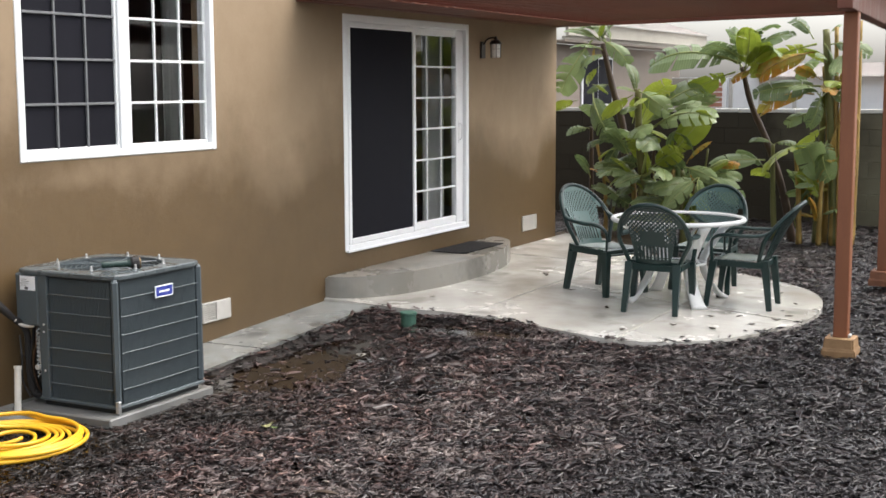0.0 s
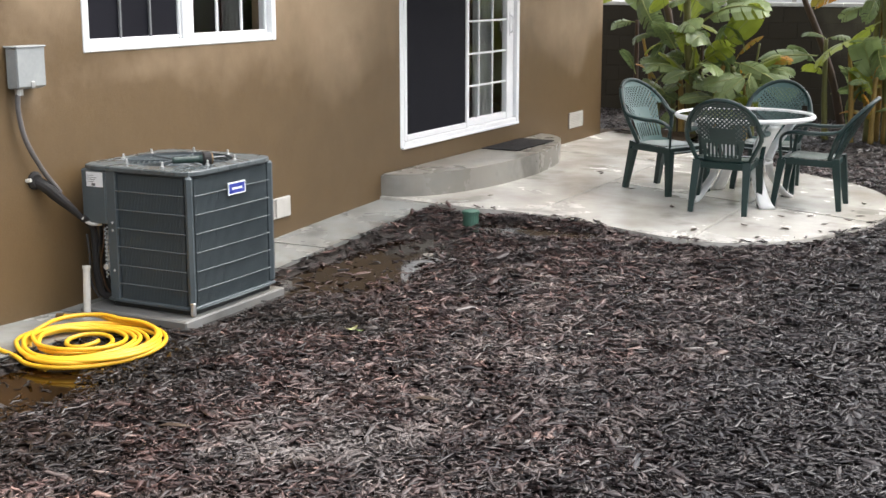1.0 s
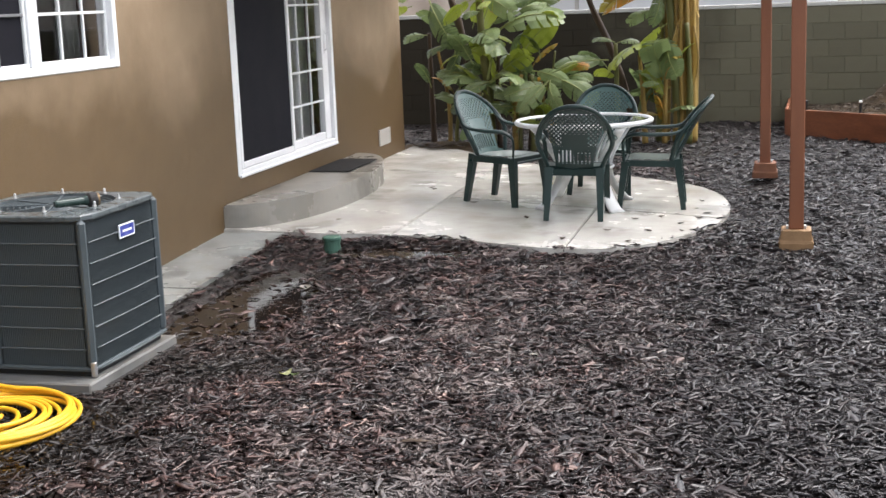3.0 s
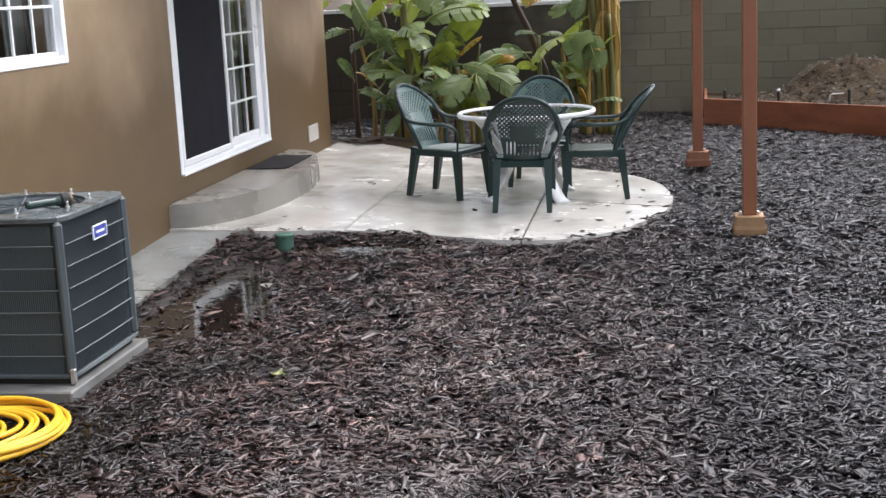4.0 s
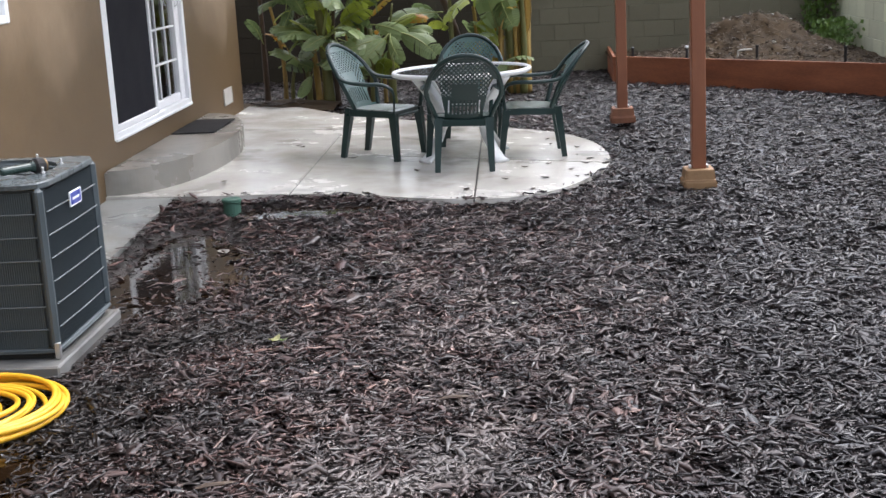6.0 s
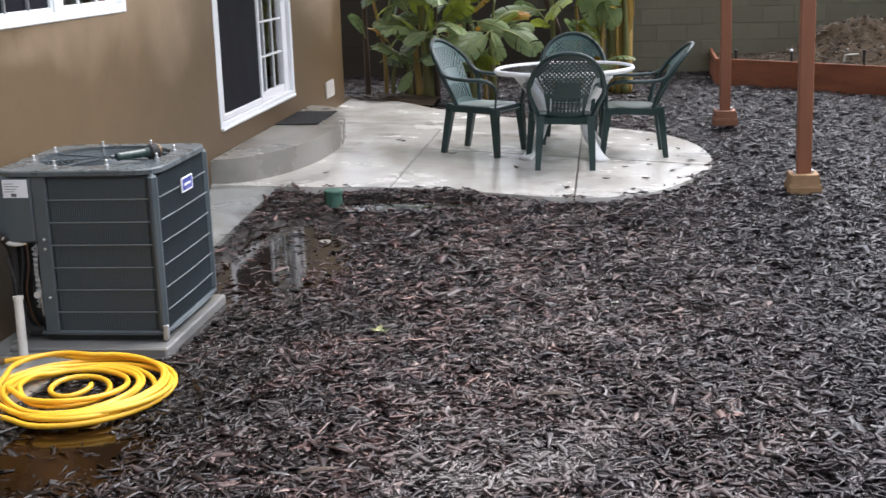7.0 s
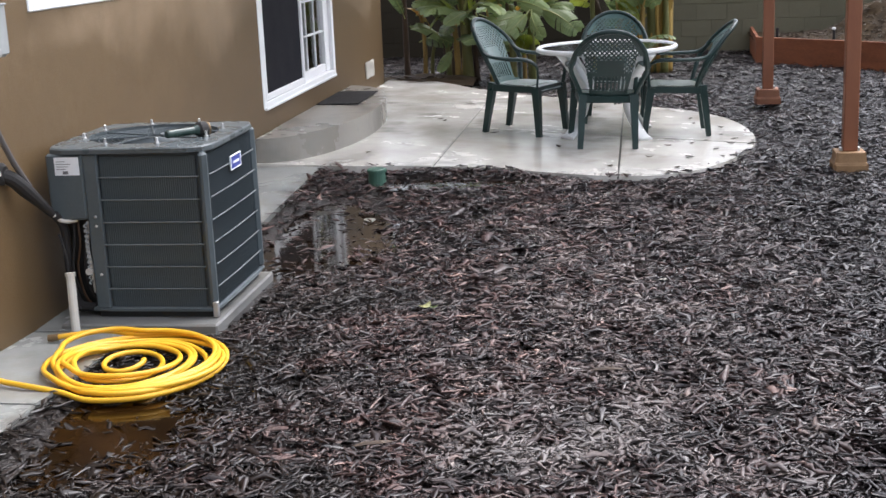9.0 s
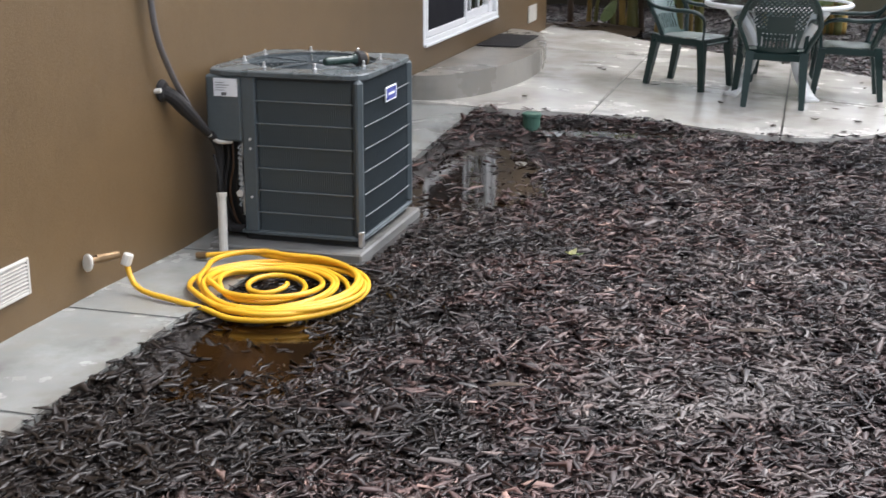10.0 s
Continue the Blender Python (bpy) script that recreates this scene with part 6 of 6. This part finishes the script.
# climbing ivy in the corner of the walls
ivy = thing("ivy", "dark green ivy climbing the corner of the walls", "plant")
part("vine", tubed(spline([(7.0, 8.1, 0.3), (7.02, 8.1, 0.7), (6.98, 8.1, 1.1), (7.04, 8.1, 1.5)], 6), 0.014, n=6), STEM_DARK, ivy)
rng = np.random.default_rng(8)
V, F = [], []
for k in range(1400):
    if k < 900:
        x, y, z = rng.normal(7.02, 0.10), rng.uniform(7.93, 8.16), rng.uniform(0.35, 1.55)
    else:
        x, y, z = rng.normal(7.08, 0.13), rng.normal(7.4, 0.35), rng.uniform(0.28, 0.62)
    if x > 7.27:
        x = 7.27
    s = rng.uniform(0.018, 0.045)
    q = Euler(rng.uniform(0, 6.28, 3)).to_matrix()
    base = len(V)
    for a, b, c in ((-1, 0, 0), (0, -0.8, 0.15), (1, 0, 0), (0, 0.8, 0.15)):
        V.append(Vector((x, y, z)) + q @ Vector((a * s, b * s, c * s)))
    F.append((base, base + 1, base + 2, base + 3))
me = bpy.data.meshes.new("foliage")
me.from_pydata([tuple(v) for v in V], [], F)
me.materials.append(IVY)
fo = tagged(new("foliage", me), kind="stuff")
fo.parent = ivy

# ---------- litter ----------
def litter(name, x, y, z, s, yaw, mat, label, curl=0.3, cat="leaf", group=""):
    bm = bmesh.new()
    n = 6
    rows = []
    for i in range(n + 1):
        t = i / n
        w = 0.3 * math.sin(math.pi * (0.06 + 0.88 * t)) * s
        zz = curl * s * (t - 0.5) ** 2
        rows.append([bm.verts.new((s * (t - 0.5), k * w, zz + abs(k) * 0.25 * w + 0.003)) for k in (-1, 0, 1)])
    fs = [bm.faces.new((a[k], a[k + 1], b[k + 1], b[k])) for a, b in zip(rows, rows[1:]) for k in (0, 1)]
    bmesh.ops.solidify(bm, geom=fs, thickness=0.002)
    ob = tagged(part(name, bm, mat), label, cat, group)
    ob.matrix_basis = pose(x, y, z, 0, 0, yaw)
    return ob


rnd = random.Random(31)
for x, y in ((3.36, 1.05), (3.25, 0.9), (3.5, 1.35), (3.42, 0.62), (3.05, 0.75), (3.6, 1.15), (3.2, 0.25), (3.52, 1.75), (3.3, 1.95), (2.9, 0.2), (1.1, 1.9), (1.62, 1.25), (1.05, 2.0), (2.62, -0.2), (3.1, -0.2), (3.45, 0.3), (2.2, 0.6), (3.55, 0.9), (3.28, 2.25), (0.75, 0.2)):
    litter("fallen_leaf", x, y, patio_z(x, y) + 0.002, rnd.uniform(0.045, 0.085), rnd.uniform(0, 360), DEADLEAF, "dark wet fallen leaf on the patio", rnd.uniform(0.1, 0.8), group="fallen leaves")
heap = bmesh.new()
g = {}
for i in range(25):
    for j in range(25):
        x, y = -0.25 + 1.25 * i / 24, 4.75 + 0.95 * j / 24
        x0 = max(x, 0.012) if y < 4.79 else x
        d = ((x - 0.35) / 0.62) ** 2 + ((y - 5.25) / 0.45) ** 2
        g[i, j] = heap.verts.new((x0, y, 0.06 + 0.085 * math.exp(-d * 1.2) + 0.02 * noise.noise(Vector((x * 7, y * 7, 0)))))
for i in range(24):
    for j in range(24):
        heap.faces.new((g[i, j], g[i + 1, j], g[i + 1, j + 1], g[i, j + 1]))
tagged(part("earth_heap", heap, MOUND, smooth=True), "low heap of brown earth at the house corner", "soil", kind="structure")
for x, y, s in ((0.25, 5.0, 0.22), (0.42, 4.9, 0.18), (0.1, 5.05, 0.2), (0.5, 5.05, 0.16), (0.33, 4.83, 0.2), (0.62, 4.95, 0.12)):
    litter("dead_banana_leaf", x, y, 0.125, s, rnd.uniform(0, 360), DEADLEAF, "curled brown dead leaf at the house corner", 0.6, group="dead leaves at the corner")
litter("yellow_leaf", 1.84, -3.85, 0.03, 0.075, 60, PALE_LEAF, "small pale yellow leaf on the mulch", 1.2)
litter("yellow_leaf", 1.87, -3.81, 0.018, 0.05, 10, LEAF, "small green sprig on the mulch", 1.0)
for x, y, s in ((2.62, -1.05, 0.09), (1.12, -1.62, 0.13), (2.95, -3.2, 0.06), (2.2, -2.2, 0.07)):
    litter("wood_chip", x, y, float(ground_z(x, y)) + 0.014, s, rnd.uniform(0, 180), STONE, "larger pale wood chip on the mulch", 0.1, "wood chip", "larger wood chips")

for x, y, s, yaw in ((2.32, -6.75, 0.2, 160), (1.9, -5.4, 0.14, 20), (3.3, -5.9, 0.15, 70), (2.7, -4.6, 0.13, 10)):
    bm = bmesh.new()
    tube(bm, [(-s / 2, 0, 0.004), (-s / 5, 0.006, 0.008), (s / 5, -0.002, 0.009), (s / 2, 0.004, 0.004)], [0.004, 0.014, 0.012, 0.003], n=6, flat=0.5)
    spl = tagged(part("splinter", bm, DEADLEAF), "long dark splinter of wood on the mulch", "wood chip", "splinters on the mulch")
    spl.matrix_basis = pose(x, y, float(ground_z(x, y)) + 0.02, 0, 0, yaw)

# ---------- beyond the wall ----------
nb = thing("neighbour_house", "neighbour's house with tan eaves and a shaded brown wall", "house")
part("wall", boxed(-9.0, -2.75, 11.0, 18.6, -0.3, 2.62), NEIGHBOUR_SHADED, nb)
part("fascia", boxed(-2.24, -2.18, 10.6, 18.7, 2.72, 2.96, bevel=0.01), NEIGHBOUR, nb)
part("soffit", boxed(-2.75, -2.245, 10.6, 18.7, 2.63, 2.66), NEIGHBOUR_SHADED, nb)
part("soffit_board", boxed(-2.30, -2.245, 10.6, 18.7, 2.665, 2.72), NEIGHBOUR, nb)
rf = bmesh.new()
vs = [rf.verts.new(p) for p in ((-2.1, 10.5, 2.965), (-2.1, 18.8, 2.965), (-5.6, 18.8, 4.0), (-5.6, 10.5, 4.0))]
f = rf.faces.new(vs)
bmesh.ops.solidify(rf, geom=[f], thickness=0.05)
part("roof", rf, SHINGLE, nb)
w = part("window_frame", boxed(-2.748, -2.71, 12.6, 14.2, 1.5, 2.45, bevel=0.01), PALEWALL, nb)
for k in range(2):
    part("pane", boxed(-2.708, -2.70, 12.66 + 0.76 * k, 13.38 + 0.76 * k, 1.56, 2.39), SCREEN, w)
shed = thing("white_outbuilding", "white outbuilding with red slatted window behind the wall", "building")
part("wall", boxed(-2.1, 5.2, 16.0, 18.0, -0.3, 2.05), PALEWALL, shed)
part("side_panel", boxed(-2.09, -1.62, 15.97, 15.996, 0.0, 2.04), NEIGHBOUR, shed, "tan wall panel")
w = part("window_frame", boxed(-1.6, -0.98, 15.95, 15.995, 1.2, 2.02, bevel=0.01), PALEWALL, shed)
for k in range(7):
    part("slat", boxed(-1.52, -1.06, 15.93, 15.948, 1.28 + 0.1 * k, 1.355 + 0.1 * k), BRICKRED, w, "red-brown slat")
for x in (-0.93, -0.34, 0.32, 1.1):
    part("jamb", boxed(x, x + 0.07, 15.95, 15.996, 0.0, 2.04), VENT, shed)
rf = bmesh.new()
vs = [rf.verts.new(p) for p in ((-0.4, 15.6, 2.06), (5.4, 15.6, 2.06), (5.4, 17.8, 2.34), (-0.4, 17.8, 2.34))]
f = rf.faces.new(vs)
bmesh.ops.solidify(rf, geom=[f], thickness=0.06)
part("roof", rf, SHINGLE, shed)
